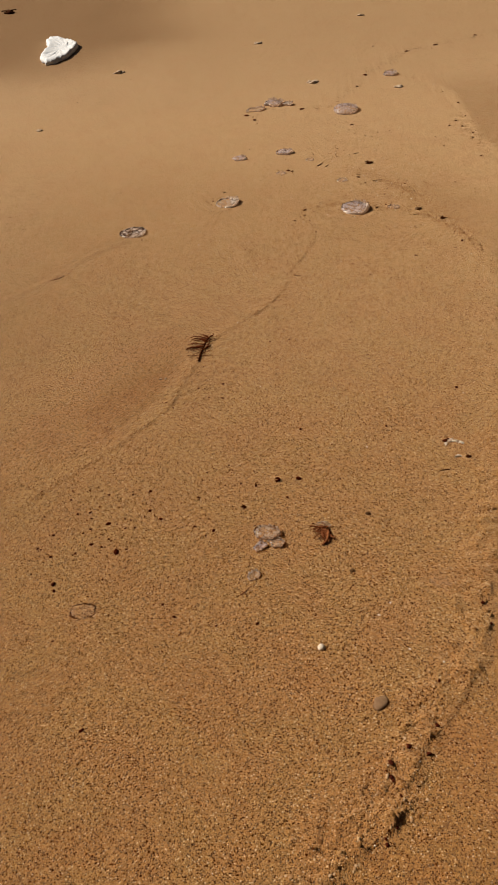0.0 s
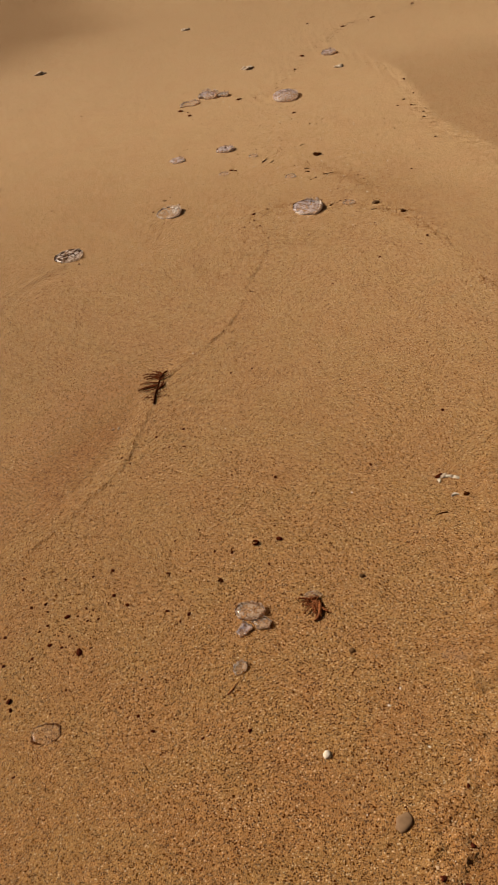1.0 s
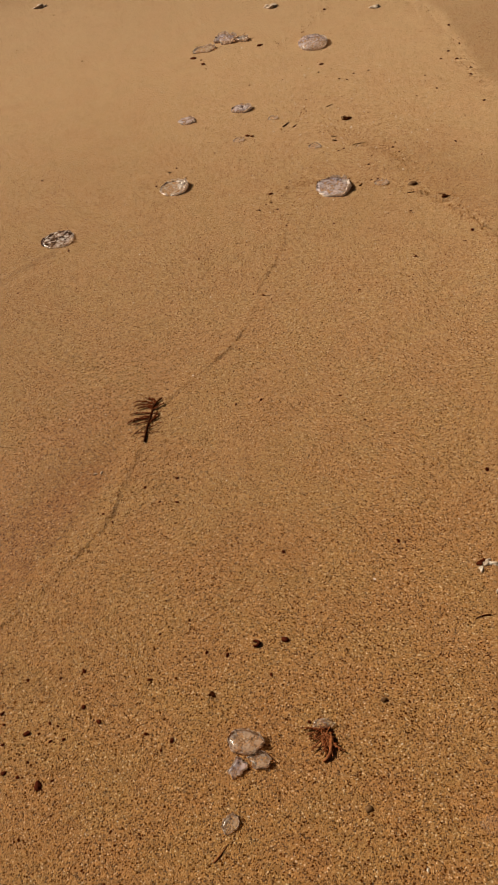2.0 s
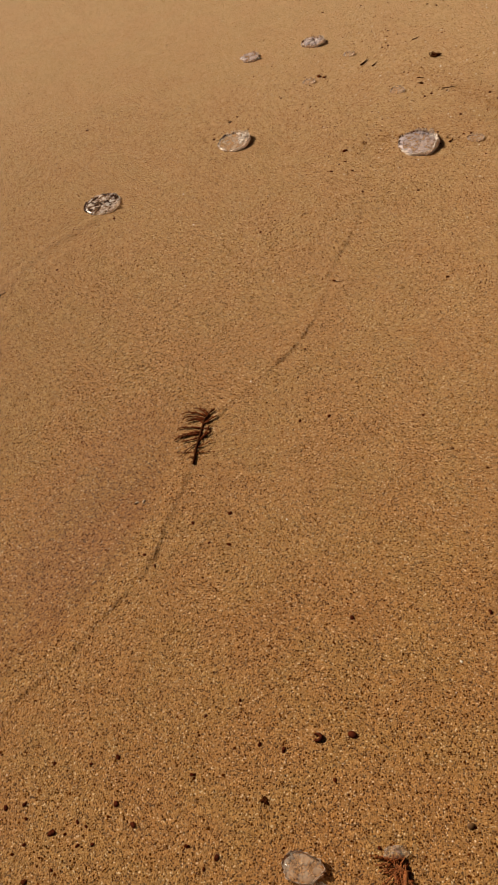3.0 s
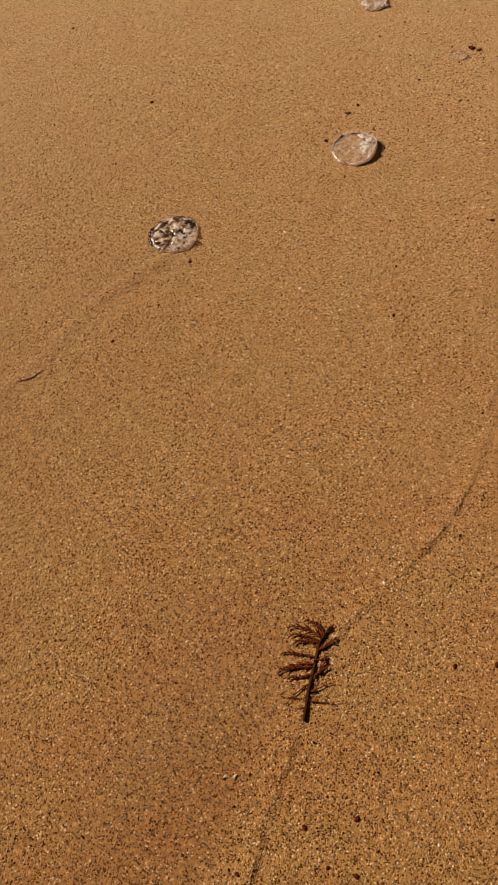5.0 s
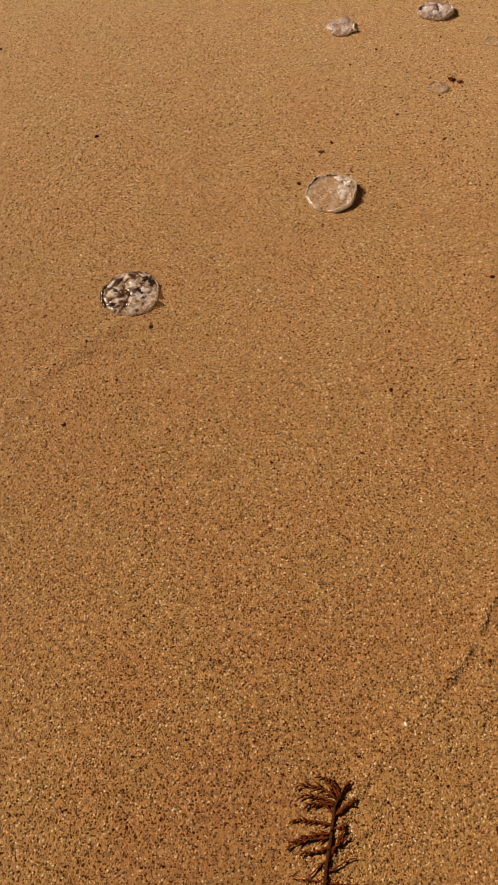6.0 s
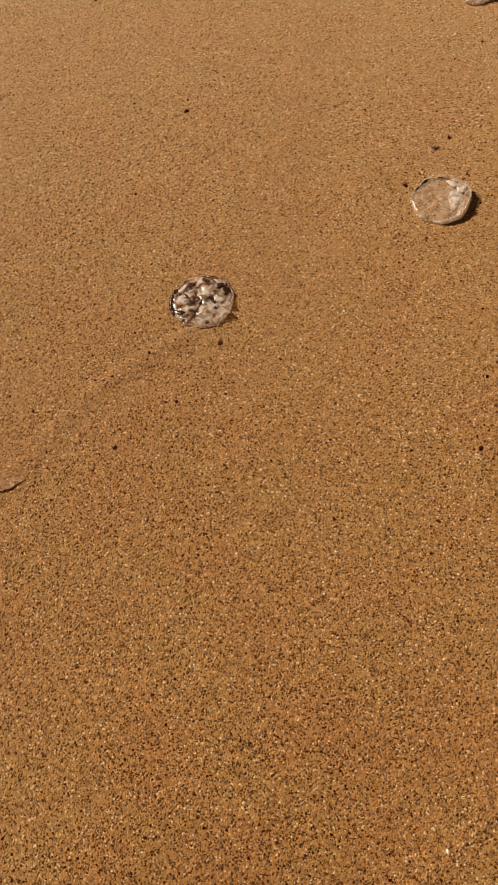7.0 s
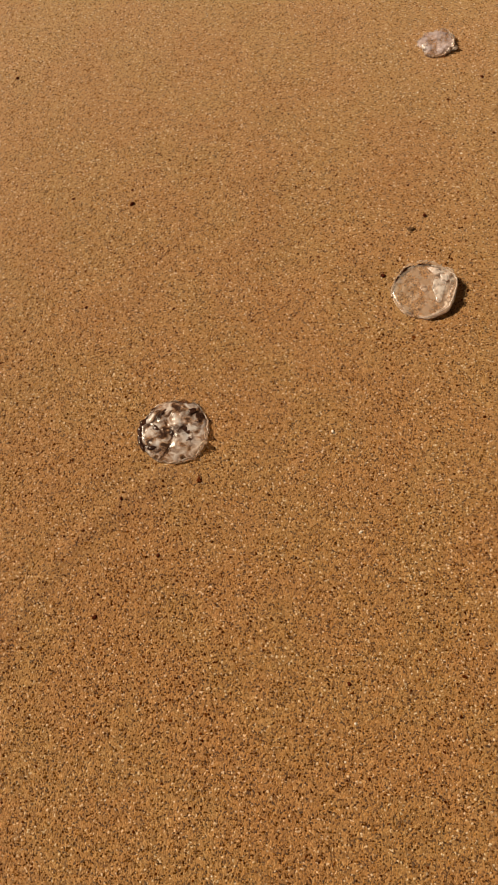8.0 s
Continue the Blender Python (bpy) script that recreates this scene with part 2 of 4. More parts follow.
    firm_shine = n.new("ShaderNodeMapRange")
    firm_shine.inputs["From Max"].default_value = 0.14
    firm_shine.inputs["To Min"].default_value, firm_shine.inputs["To Max"].default_value = 0.34, 0.58
    l.new(packed.outputs["Fac"], firm_shine.inputs[0])
    gleam = n.new("ShaderNodeMath")
    gleam.operation = "MULTIPLY"
    l.new(shine.outputs[0], gleam.inputs[0])
    l.new(firm_shine.outputs[0], gleam.inputs[1])
    l.new(gleam.outputs[0], b.inputs["Specular IOR Level"])
    dust = n.new("ShaderNodeMapRange")
    dust.inputs["To Min"].default_value, dust.inputs["To Max"].default_value = 0.95, 0.0
    l.new(dusty.outputs[0], dust.inputs[0])
    l.new(dust.outputs[0], b.inputs["Sheen Weight"])
    b.inputs["Sheen Roughness"].default_value = 0.55
    b.inputs["Sheen Tint"].default_value = (1.0, 0.71, 0.43, 1)
    # relief of the grains
    fine = n.new("ShaderNodeTexNoise")
    fine.inputs["Scale"].default_value, fine.inputs["Detail"].default_value = 220, 4
    l.new(geo.outputs["Position"], fine.inputs["Vector"])
    add = n.new("ShaderNodeMath")
    add.operation = "SUBTRACT"
    l.new(fine.outputs[0], add.inputs[0])
    l.new(cells.outputs["Distance"], add.inputs[1])
    dry = n.new("ShaderNodeMapRange")
    dry.inputs["To Min"].default_value, dry.inputs["To Max"].default_value = 1.0, 0.15
    l.new(wet.outputs["Fac"], dry.inputs[0])
    bump = n.new("ShaderNodeBump")
    bump.inputs["Distance"].default_value = 0.0021
    firm = n.new("ShaderNodeMath")
    firm.operation = "MULTIPLY"
    l.new(dry.outputs[0], firm.inputs[0])
    l.new(loose.outputs[0], firm.inputs[1])
    l.new(firm.outputs[0], bump.inputs["Strength"])
    pit = n.new("ShaderNodeMath")
    pit.operation = "MULTIPLY_ADD"
    pit.inputs[1].default_value = -0.42
    l.new(inside.outputs[0], pit.inputs[0])
    l.new(add.outputs[0], pit.inputs[2])
    l.new(pit.outputs[0], bump.inputs["Height"])
    l.new(bump.outputs[0], b.inputs["Normal"])
    return m


def grain_material(name, stops, roughness=0.55, gloss=0.03):
    m, n, l, b = mat(name)
    geo = n.new("ShaderNodeNewGeometry")
    tone = ramp(n, stops, "CONSTANT")
    l.new(geo.outputs["Random Per Island"], tone.inputs[0])
    l.new(tone.outputs[0], b.inputs["Base Color"])
    b.inputs["Roughness"].default_value = roughness
    b.inputs["Specular IOR Level"].default_value = gloss
    return m


def stony_material(name, dark, light, scale=90, roughness=0.6, bump_depth=0.0004, gloss=0.14):
    m, n, l, b = mat(name)
    co = n.new("ShaderNodeTexCoord")
    info = n.new("ShaderNodeObjectInfo")
    tex = n.new("ShaderNodeTexNoise")
    tex.noise_dimensions = "4D"
    tex.inputs["Scale"].default_value, tex.inputs["Detail"].default_value = scale, 6
    l.new(co.outputs["Object"], tex.inputs["Vector"])
    wide = n.new("ShaderNodeMath")
    wide.operation = "MULTIPLY"
    wide.inputs[1].default_value = 20
    l.new(info.outputs["Random"], wide.inputs[0])
    l.new(wide.outputs[0], tex.inputs["W"])
    tone = ramp(n, [(0.32, dark), (0.7, light)])
    l.new(tex.outputs[0], tone.inputs[0])
    l.new(tone.outputs[0], b.inputs["Base Color"])
    b.inputs["Roughness"].default_value = roughness
    b.inputs["Specular IOR Level"].default_value = gloss
    bump = n.new("ShaderNodeBump")
    bump.inputs["Distance"].default_value = bump_depth
    l.new(tex.outputs[0], bump.inputs["Height"])
    l.new(bump.outputs[0], b.inputs["Normal"])
    return m


def gel_material(name, milk, lo, hi, tint=(1.0, 0.99, 0.98), scale=60, glass=0.05, sheer=0.75, wet=0.03):
    """Clear jelly with milky clouds in it and a wet skin."""
    m, n, l, b = mat(name)
    n.remove(b)
    out = n["Material Output"]
    co = n.new("ShaderNodeTexCoord")
    cloud = n.new("ShaderNodeTexNoise")
    cloud.inputs["Scale"].default_value, cloud.inputs["Detail"].default_value = scale, 5
    l.new(co.outputs["Object"], cloud.inputs["Vector"])
    thick = n.new("ShaderNodeMapRange")
    thick.inputs["From Min"].default_value, thick.inputs["From Max"].default_value = 0.40, 0.62
    thick.inputs["To Min"].default_value, thick.inputs["To Max"].default_value = lo, hi
    l.new(cloud.outputs[0], thick.inputs[0])
    bump = n.new("ShaderNodeBump")
    bump.inputs["Distance"].default_value, bump.inputs["Strength"].default_value = 0.0022, 0.8
    l.new(cloud.outputs[0], bump.inputs["Height"])
    clear = n.new("ShaderNodeBsdfTransparent")
    clear.inputs[0].default_value = (*tint, 1)
    bend = n.new("ShaderNodeBsdfRefraction")
    bend.inputs["IOR"].default_value, bend.inputs["Roughness"].default_value = 1.33, 0.05
    bend.inputs["Color"].default_value = (*tint, 1)
    l.new(bump.outputs[0], bend.inputs["Normal"])
    body = n.new("ShaderNodeMixShader")
    body.inputs[0].default_value = glass
    l.new(clear.outputs[0], body.inputs[1])
    l.new(bend.outputs[0], body.inputs[2])
    front = n.new("ShaderNodeBsdfDiffuse")
    front.inputs["Color"].default_value = (*milk, 1)
    l.new(bump.outputs[0], front.inputs["Normal"])
    back = n.new("ShaderNodeBsdfTranslucent")
    back.inputs["Color"].default_value = (*milk, 1)
    flesh = n.new("ShaderNodeMixShader")
    l.new(front.outputs[0], flesh.inputs[1])
    l.new(back.outputs[0], flesh.inputs[2])
    mix = n.new("ShaderNodeMixShader")
    l.new(thick.outputs[0], mix.inputs[0])
    l.new(body.outputs[0], mix.inputs[1])
    l.new(flesh.outputs[0], mix.inputs[2])
    gloss = n.new("ShaderNodeBsdfGlossy")
    gloss.inputs["Roughness"].default_value = 0.20
    l.new(bump.outputs[0], gloss.inputs["Normal"])
    face = n.new("ShaderNodeLayerWeight")
    l.new(bump.outputs[0], face.inputs["Normal"])
    steep = n.new("ShaderNodeMath")
    steep.operation = "POWER"
    steep.inputs[1].default_value = 4.0
    l.new(face.outputs["Facing"], steep.inputs[0])
    fres = n.new("ShaderNodeMapRange")
    fres.inputs["To Min"].default_value, fres.inputs["To Max"].default_value = wet, sheer
    l.new(steep.outputs[0], fres.inputs[0])
    skin = n.new("ShaderNodeMixShader")
    l.new(fres.outputs[0], skin.inputs[0])
    l.new(mix.outputs[0], skin.inputs[1])
    l.new(gloss.outputs[0], skin.inputs[2])
    l.new(skin.outputs[0], out.inputs[0])
    return m


def creased_gel(name, scale=62):
    """Clear jelly with a wet skin; its dark and bright refraction is painted as brown creases and pale ridges."""
    m = gel_material(name, (0.9, 0.8, 0.75), 0.2, 0.9, scale=scale)
    n, l = m.node_tree.nodes, m.node_tree.links
    co = next(k for k in n if k.type == "TEX_COORD")
    painted_shade = n.new("ShaderNodeTexNoise")
    painted_shade.inputs["Scale"].default_value, painted_shade.inputs["Detail"].default_value = scale * 1.05, 6
    painted_shade.inputs["Distortion"].default_value = 0.6
    l.new(co.outputs["Object"], painted_shade.inputs["Vector"])
    flesh = ramp(n, [(0.40, (0.060, 0.028, 0.020)), (0.45, (0.20, 0.11, 0.075)), (0.49, (0.66, 0.48, 0.40)), (0.56, (0.92, 0.79, 0.74)), (0.66, (0.98, 0.94, 0.94))])
    l.new(painted_shade.outputs[0], flesh.inputs[0])
    depth = ramp(n, [(0.40, (0.90,) * 3), (0.45, (0.66,) * 3), (0.49, (0.34,) * 3), (0.56, (0.50,) * 3), (0.66, (0.88,) * 3)])
    l.new(painted_shade.outputs[0], depth.inputs[0])
    for k in n:
        if k.type in ("BSDF_DIFFUSE", "BSDF_TRANSLUCENT"):
            l.new(flesh.outputs[0], k.inputs["Color"])
        if k.type == "MAP_RANGE" and abs(k.inputs["From Min"].default_value - 0.40) < 1e-3:
            for link in list(k.outputs[0].links):
                l.new(depth.outputs[0], link.to_socket)
        if k.type == "BUMP":
            l.new(painted_shade.outputs[0], k.inputs["Height"])
            k.inputs["Distance"].default_value = 0.0026
    return m


SAND = sand_material()
GRAIN = grain_material("loose_grain", GRAINS, 0.75)
CRUMB = grain_material("sand_crumb", CRUMBS, 0.9)
CRUMB_PALE = grain_material("dry_crumb", [(0.0, (0.20, 0.09, 0.035)), (0.18, (0.33, 0.175, 0.085)), (0.5, (0.42, 0.245, 0.130)), (0.85, (0.54, 0.37, 0.235))], 0.95, 0.0)
GRIT_DARK = grain_material("dark_grit", [(0.0, (0.045, 0.010, 0.003)), (0.4, (0.075, 0.018, 0.005)), (0.75, (0.12, 0.032, 0.009))], 1.0, 0.0)
GRIT_PALE = grain_material("shell_grit", [(0.0, (0.62, 0.52, 0.40)), (0.4, (0.72, 0.66, 0.57)), (0.75, (0.58, 0.44, 0.30))], 0.4)
STONE_DARK = stony_material("dark_stone", (0.040, 0.009, 0.005), (0.10, 0.022, 0.010), 140, 0.9, gloss=0.02)
STONE_GREY = stony_material("grey_stone", (0.17, 0.10, 0.060), (0.27, 0.165, 0.098), 60, 0.6, gloss=0.06)
STONE_BROWN = stony_material("brown_stone", (0.07, 0.03, 0.012), (0.22, 0.12, 0.055), 120, 0.5)
SHELL_WORN = stony_material("worn_shell", (0.30, 0.19, 0.12), (0.68, 0.57, 0.47), 70, 0.4, 0.001)
SHELL = stony_material("shell", (0.60, 0.51, 0.42), (0.80, 0.73, 0.65), 160, 0.35, 0.0004)
WEED = stony_material("seaweed", (0.075, 0.016, 0.005), (0.175, 0.039, 0.011), 330, 0.8, 0.0009, 0.06)
WEED_RED = stony_material("red_seaweed", (0.12, 0.033, 0.011), (0.34, 0.115, 0.042), 300, 0.7, 0.0009)
WEED_DARK = stony_material("black_seaweed", (0.032, 0.009, 0.003), (0.085, 0.024, 0.008), 330, 0.9, 0.0009, 0.03)
GEL_CLEAR = gel_material("gel_clear", (0.96, 0.83, 0.72), 0.10, 0.40, scale=80, sheer=0.5)
GEL_PINK = gel_material("gel_pinkish", (0.86, 0.78, 0.86), 0.16, 0.66, scale=75)
GEL_CREASED = creased_gel("gel_creased")
GEL_WHITE = gel_material("gel_white", (0.98, 0.94, 0.92), 0.22, 0.75, scale=90)
GEL_RIM = gel_material("gel_rim", (0.95, 0.84, 0.76), 0.15, 0.60, (0.82, 0.72, 0.64), 150, 0.15)
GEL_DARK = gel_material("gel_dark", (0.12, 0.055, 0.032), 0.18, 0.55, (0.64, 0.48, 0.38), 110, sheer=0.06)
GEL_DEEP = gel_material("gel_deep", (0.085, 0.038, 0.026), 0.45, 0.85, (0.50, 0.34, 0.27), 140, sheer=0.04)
GEL_FOLD = gel_material("gel_fold", (0.97, 0.89, 0.85), 0.70, 0.97, (0.85, 0.78, 0.72), 120)
GEL_EDGE = gel_material("gel_edge", (0.95, 0.83, 0.74), 0.18, 0.62, (0.90, 0.82, 0.75), 120, 0.12)
GEL_SUNK = gel_material("gel_sunken", (0.85, 0.66, 0.52), 0.02, 0.16, scale=110, sheer=0.10, wet=0.006)
GEL_FAINT = gel_material("gel_faint", (0.92, 0.76, 0.66), 0.05, 0.38, scale=110)
FOAM = stony_material("sea_foam", (0.66, 0.74, 0.86), (0.86, 0.90, 0.97), 40, 0.6, 0.006)


# ---- building tools ----
def part(name, bm, material, parent=None, label="", smooth=True):
    me = bpy.data.meshes.new(name)
    bm.to_mesh(me)
    bm.free()
    me.materials.append(material)
    if smooth:
        me.polygons.foreach_set("use_smooth", [True] * len(me.polygons))
    ob = new(name, me)
    if parent is not None:
        ob.parent = parent
    if label:
        ob["label"] = label
    return ob


def thing(name, x, y, label, category, group="", turn=0.0, sink=0.0):
    ob = new(name)
    ob.matrix_basis = pose(x, y, zg(x, y) - sink, 0, 0, turn)
    return tagged(ob, label, category, group)


def arrays(name, verts, faces, material):
    """A mesh of triangles or quads from arrays."""
    me = bpy.data.meshes.new(name)
    k = faces.shape[1]
    me.vertices.add(len(verts))
    me.vertices.foreach_set("co", verts.astype(np.float32).ravel())
    me.loops.add(faces.size)
    me.loops.foreach_set("vertex_index", faces.astype(np.int32).ravel())
    me.polygons.add(len(faces))
    me.polygons.foreach_set("loop_start", np.arange(0, faces.size, k, dtype=np.int32))
    me.update(calc_edges=True)
    me.materials.append(material)
    return me


def lump(rx, ry, rz, seed=0, rough=0.15, detail=2, flat=0.5):
    """A worn lump whose lower side is cut flat at the height 0; its top is near 2 * rz * flat."""
    bm = bmesh.new()
    bmesh.ops.create_icosphere(bm, subdivisions=detail, radius=1.0)
    for v in bm.verts:
        d = 1 + rough * noise.noise(v.co * 1.3 + Vector((seed * 7.1, 3.3, seed))) + 0.4 * rough * noise.noise(v.co * 3.7 + Vector((seed, seed * 2.3, 1)))
        v.co = Vector((v.co.x * rx * d, v.co.y * ry * d, v.co.z * rz * d))
        v.co.z = max(v.co.z, -rz * 0.6) + rz * (2 * flat - 1)
    return bm


def tube(points, radii, sides=6):
    """A tapered tube along the points, closed at both ends."""
    bm = bmesh.new()
    rings = []
    up = Vector((0, 0, 1))
    for i, p in enumerate(points):
        a, b = points[max(i - 1, 0)], points[min(i + 1, len(points) - 1)]
        way = (b - a).normalized()
        side = way.cross(up)
        side = side.normalized() if side.length > 1e-6 else Vector((1, 0, 0))
        top = side.cross(way)
        rings.append([bm.verts.new(p + (side * math.cos(q) + top * math.sin(q)) * radii[i]) for q in (2 * math.pi * k / sides for k in range(sides))])
    for r, s in zip(rings, rings[1:]):
        for k in range(sides):
            bm.faces.new((r[k], r[(k + 1) % sides], s[(k + 1) % sides], s[k]))
    bm.faces.new(rings[0][::-1])
    bm.faces.new(rings[-1])
    return bm


def disc_of_gel(rx, ry, height, seed, lumps=0.25, edge=0.06, rim=0.0, dent=0.0, segments=56, rings=16):
    """A limp dome with a wavy outline, a rounded edge and an uneven top."""
    bm = bmesh.new()
    rows = []
    for j in range(rings + 1):
        q = j / rings
        row = []
        for k in range(segments):
            a = 2 * math.pi * k / segments
            c, s = math.cos(a), math.sin(a)
            out = outline(a, seed, edge)
            x, y = c * q * rx * out, s * q * ry * out
            z = height * ((1 - q ** 5) ** 0.5 if q < 1 else 0)
            bumps = noise.noise(Vector((x * 55, y * 55, seed * 3.1))) + 0.5 * noise.noise(Vector((x * 140, y * 140, seed)))
            z *= 1 + lumps * bumps + rim * math.exp(-((q - 0.88) / 0.09) ** 2) - dent * math.exp(-(q / 0.35) ** 2)
            row.append(bm.verts.new((x, y, max(z, 0.0))))
            if j == 0:
                break
        rows.append(row)
    for k in range(segments):
        bm.faces.new((rows[0][0], rows[1][k], rows[1][(k + 1) % segments]))
    for r, s in zip(rows[1:], rows[2:]):
        for k in range(segments):
            bm.faces.new((r[k], s[k], s[(k + 1) % segments], r[(k + 1) % segments]))
    low = [bm.verts.new((v.co.x * 0.95, v.co.y * 0.95, -0.0025)) for v in rows[-1]]
    for k in range(segments):
        bm.faces.new((rows[-1][k], low[k], low[(k + 1) % segments], rows[-1][(k + 1) % segments]))
    return bm


# ---- the ground: one sheet, fine where the camera passes, wide towards the horizon ----
def graded(lo, hi, step, far, grow=1.18):
    mid = list(np.arange(lo, hi, step))
    up, v, s = [], hi, step
    while v < far:
        up.append(v)
        s *= grow
        v += s
    down, v, s = [], lo - step, step
    while v > -far:
        down.append(v)
        s *= grow
        v -= s
    return np.array(down[::-1] + mid + up)


def build_ground():
    gx, gy = graded(-0.6, 1.8, 0.0055, 900, 1.14), graded(-3.0, 1.2, 0.0055, 900, 1.14)
    x, y = np.meshgrid(gx, gy)
    shape = x.shape
    x, y = x.ravel(), y.ravel()
    z = ground_height(x, y)
    i = np.arange(len(x)).reshape(shape)
    faces = np.stack([i[:-1, :-1], i[:-1, 1:], i[1:, 1:], i[1:, :-1]], -1).reshape(-1, 4)
    me = arrays("ground", np.stack([x, y, z], -1), faces, SAND)
    me.polygons.foreach_set("use_smooth", np.ones(len(faces), bool))
    wet = me.attributes.new("wet", "FLOAT", "POINT")
    wet.data.foreach_set("value", ground_wet(x, y).astype(np.float32))
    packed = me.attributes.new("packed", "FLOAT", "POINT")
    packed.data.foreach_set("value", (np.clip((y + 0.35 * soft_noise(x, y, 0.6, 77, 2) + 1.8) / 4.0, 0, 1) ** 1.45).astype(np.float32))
    tagged(new("ground", me), "damp golden-brown beach sand with faint swash lines", "sand", kind="structure")


build_ground()


# ---- loose grains ----
def scatter(rng, n, box, keep):
    x, y = rng.uniform(box[0], box[1], n), rng.uniform(box[2], box[3], n)
    k = rng.random(n) < keep(x, y)
    return x[k], y[k]


def grains(name, x, y, r, tall, material, rng, label, category):
    """Small stones with four upper faces, half sunk in the sand, in one mesh."""
    n = len(x)
    z = ground_height(x, y)
    a = rng.uniform(0, 2 * math.pi, n)
    verts = np.empty((n, 5, 3))
    for k in range(4):
        q = a + k * math.pi / 2 + rng.uniform(-0.35, 0.35, n)
        s = r * rng.uniform(0.75, 1.25, n)
        verts[:, k] = np.stack([x + s * np.cos(q), y + s * np.sin(q), z - 0.3 * r], -1)
    verts[:, 4] = np.stack([x + r * rng.uniform(-0.35, 0.35, n), y + r * rng.uniform(-0.35, 0.35, n), z + tall * r * rng.uniform(0.7, 1.3, n)], -1)
    base = np.arange(n)[:, None, None] * 5
    faces = (base + np.array([[0, 1, 4], [1, 2, 4], [2, 3, 4], [3, 0, 4]])[None]).reshape(-1, 3)
    return tagged(new(name, arrays(name, verts.reshape(-1, 3), faces, material)), label, category, kind="stuff")


def near_line(x, y, line, width):
    return np.exp(-(to_line(x, y, line)[0] / width) ** 2)


def build_grains():
    rng = np.random.default_rng(7)
    dry = lambda x, y: 1 - 0.85 * ground_wet(x, y)
    thinning = lambda x, y: dry(x, y) * fade(y, 1.3, -0.2) * fade(x, -0.65, -0.25) * fade(x, 1.65, 1.25)
    x, y = scatter(rng, 370000, (-0.65, 1.65, -3.0, 1.3), thinning)
    grains("sand_grain", x, y, rng.uniform(0.0007, 0.0017, len(x)), 0.85, GRAIN, rng, "coarse ochre sand grains lying loose on the beach", "sand")

    def crumbly(x, y):
        d, s = to_line(x, y, LINE_CRUMBLY)
        rough = np.exp(-((d - 0.03) / 0.05) ** 2)
        for line in (LINE_BOW, LINE_SHORT):
            rough = np.maximum(rough, 0.9 * near_line(x, y, line, 0.040))
        return np.maximum(rough, 0.6 * near_line(x, y, LINE_LONG, 0.008))
    x, y = scatter(rng, 120000, (-0.3, 1.7, -3.0, 0.8), crumbly)
    grains("sand_crumb", x, y, rng.uniform(0.0016, 0.0042, len(x)), 0.6, CRUMB, rng, "crumbs of damp sand thrown up along the swash lines", "sand")
    far_edges = lambda x, y: np.clip(0.4 + 1.2 * soft_noise(x, y, 0.2, 81, 2), 0.1, 1) * np.maximum(near_line(x, y, LINE_WET, 0.045), near_line(x, y, LINE_FAR, 0.05))
    x, y = scatter(rng, 9000, (0.7, 2.4, -0.6, 3.6), far_edges)
    grains("far_crumb", x, y, rng.uniform(0.0020, 0.0045, len(x)), 0.6, CRUMB_PALE, rng, "crumbs of damp sand along the far swash lines", "sand")
    clods = lambda x, y: np.clip(0.35 + 1.3 * soft_noise(x, y, 0.12, 83, 2), 0.03, 1) * np.maximum(near_line(x, y, LINE_BOW, 0.017), near_line(x, y, LINE_SHORT, 0.020))
    x, y = scatter(rng, 32000, (0.75, 1.7, -1.0, 0.75), clods)
    grains("sand_clod", x, y, rng.uniform(0.0025, 0.0070, len(x)), 0.8, CRUMB_PALE, rng, "pale clods of sand along a bowed swash line", "sand")
    edge = lambda x, y: np.clip(0.5 + soft_noise(x, y, 0.06, 91, 2), 0.1, 1) * (0.35 + 0.65 * fade(y, -2.3, -2.6)) * np.exp(-((to_line(x, y, LINE_CRUMBLY)[0] - 0.038) / (0.026 + 0.030 * fade(y, -2.4, -2.7))) ** 2)
    x, y = scatter(rng, 45000, (0.3, 1.6, -3.0, -1.2), edge)
    grains("sand_lump", x, y, 0.0018 + 0.0044 * rng.random(len(x)) ** 1.6, 0.8, CRUMB_PALE, rng, "lumps of damp sand heaped along the crumbly swash line", "sand")
    brink = lambda x, y: np.clip(0.45 + 1.5 * soft_noise(x, y, 0.05, 95, 2), 0.05, 1) * np.exp(-((to_line(x, y, LINE_CRUMBLY)[0] - 0.010) / 0.014) ** 2)
    x, y = scatter(rng, 15000, (0.3, 1.6, -3.0, -1.2), brink)
    grains("brink_clod", x, y, 0.0024 + 0.0046 * rng.random(len(x)) ** 1.5, 0.95, CRUMB, rng, "clods of damp sand on the brink of the crumbly swash line", "sand")
    # shade below the brink, put in as dark grains
    shade_grit = lambda x, y: np.clip(0.3 + 1.3 * soft_noise(x, y, 0.07, 97, 2), 0.0, 1) * np.exp(-((to_line(x, y, LINE_CRUMBLY)[0] + 0.004) / 0.012) ** 2)
    x, y = scatter(rng, 5000, (0.3, 1.6, -3.0, -1.2), shade_grit)
    grains("brink_shade", x, y, 0.0014 + 0.0030 * rng.random(len(x)) ** 2, 0.6, GRIT_DARK, rng, "dark grains put in as shade under the crumbly swash line", "grit")
    broken = lambda x, y: np.clip(0.55 + 1.1 * soft_noise(x, y, 0.09, 71, 2), 0, 1)
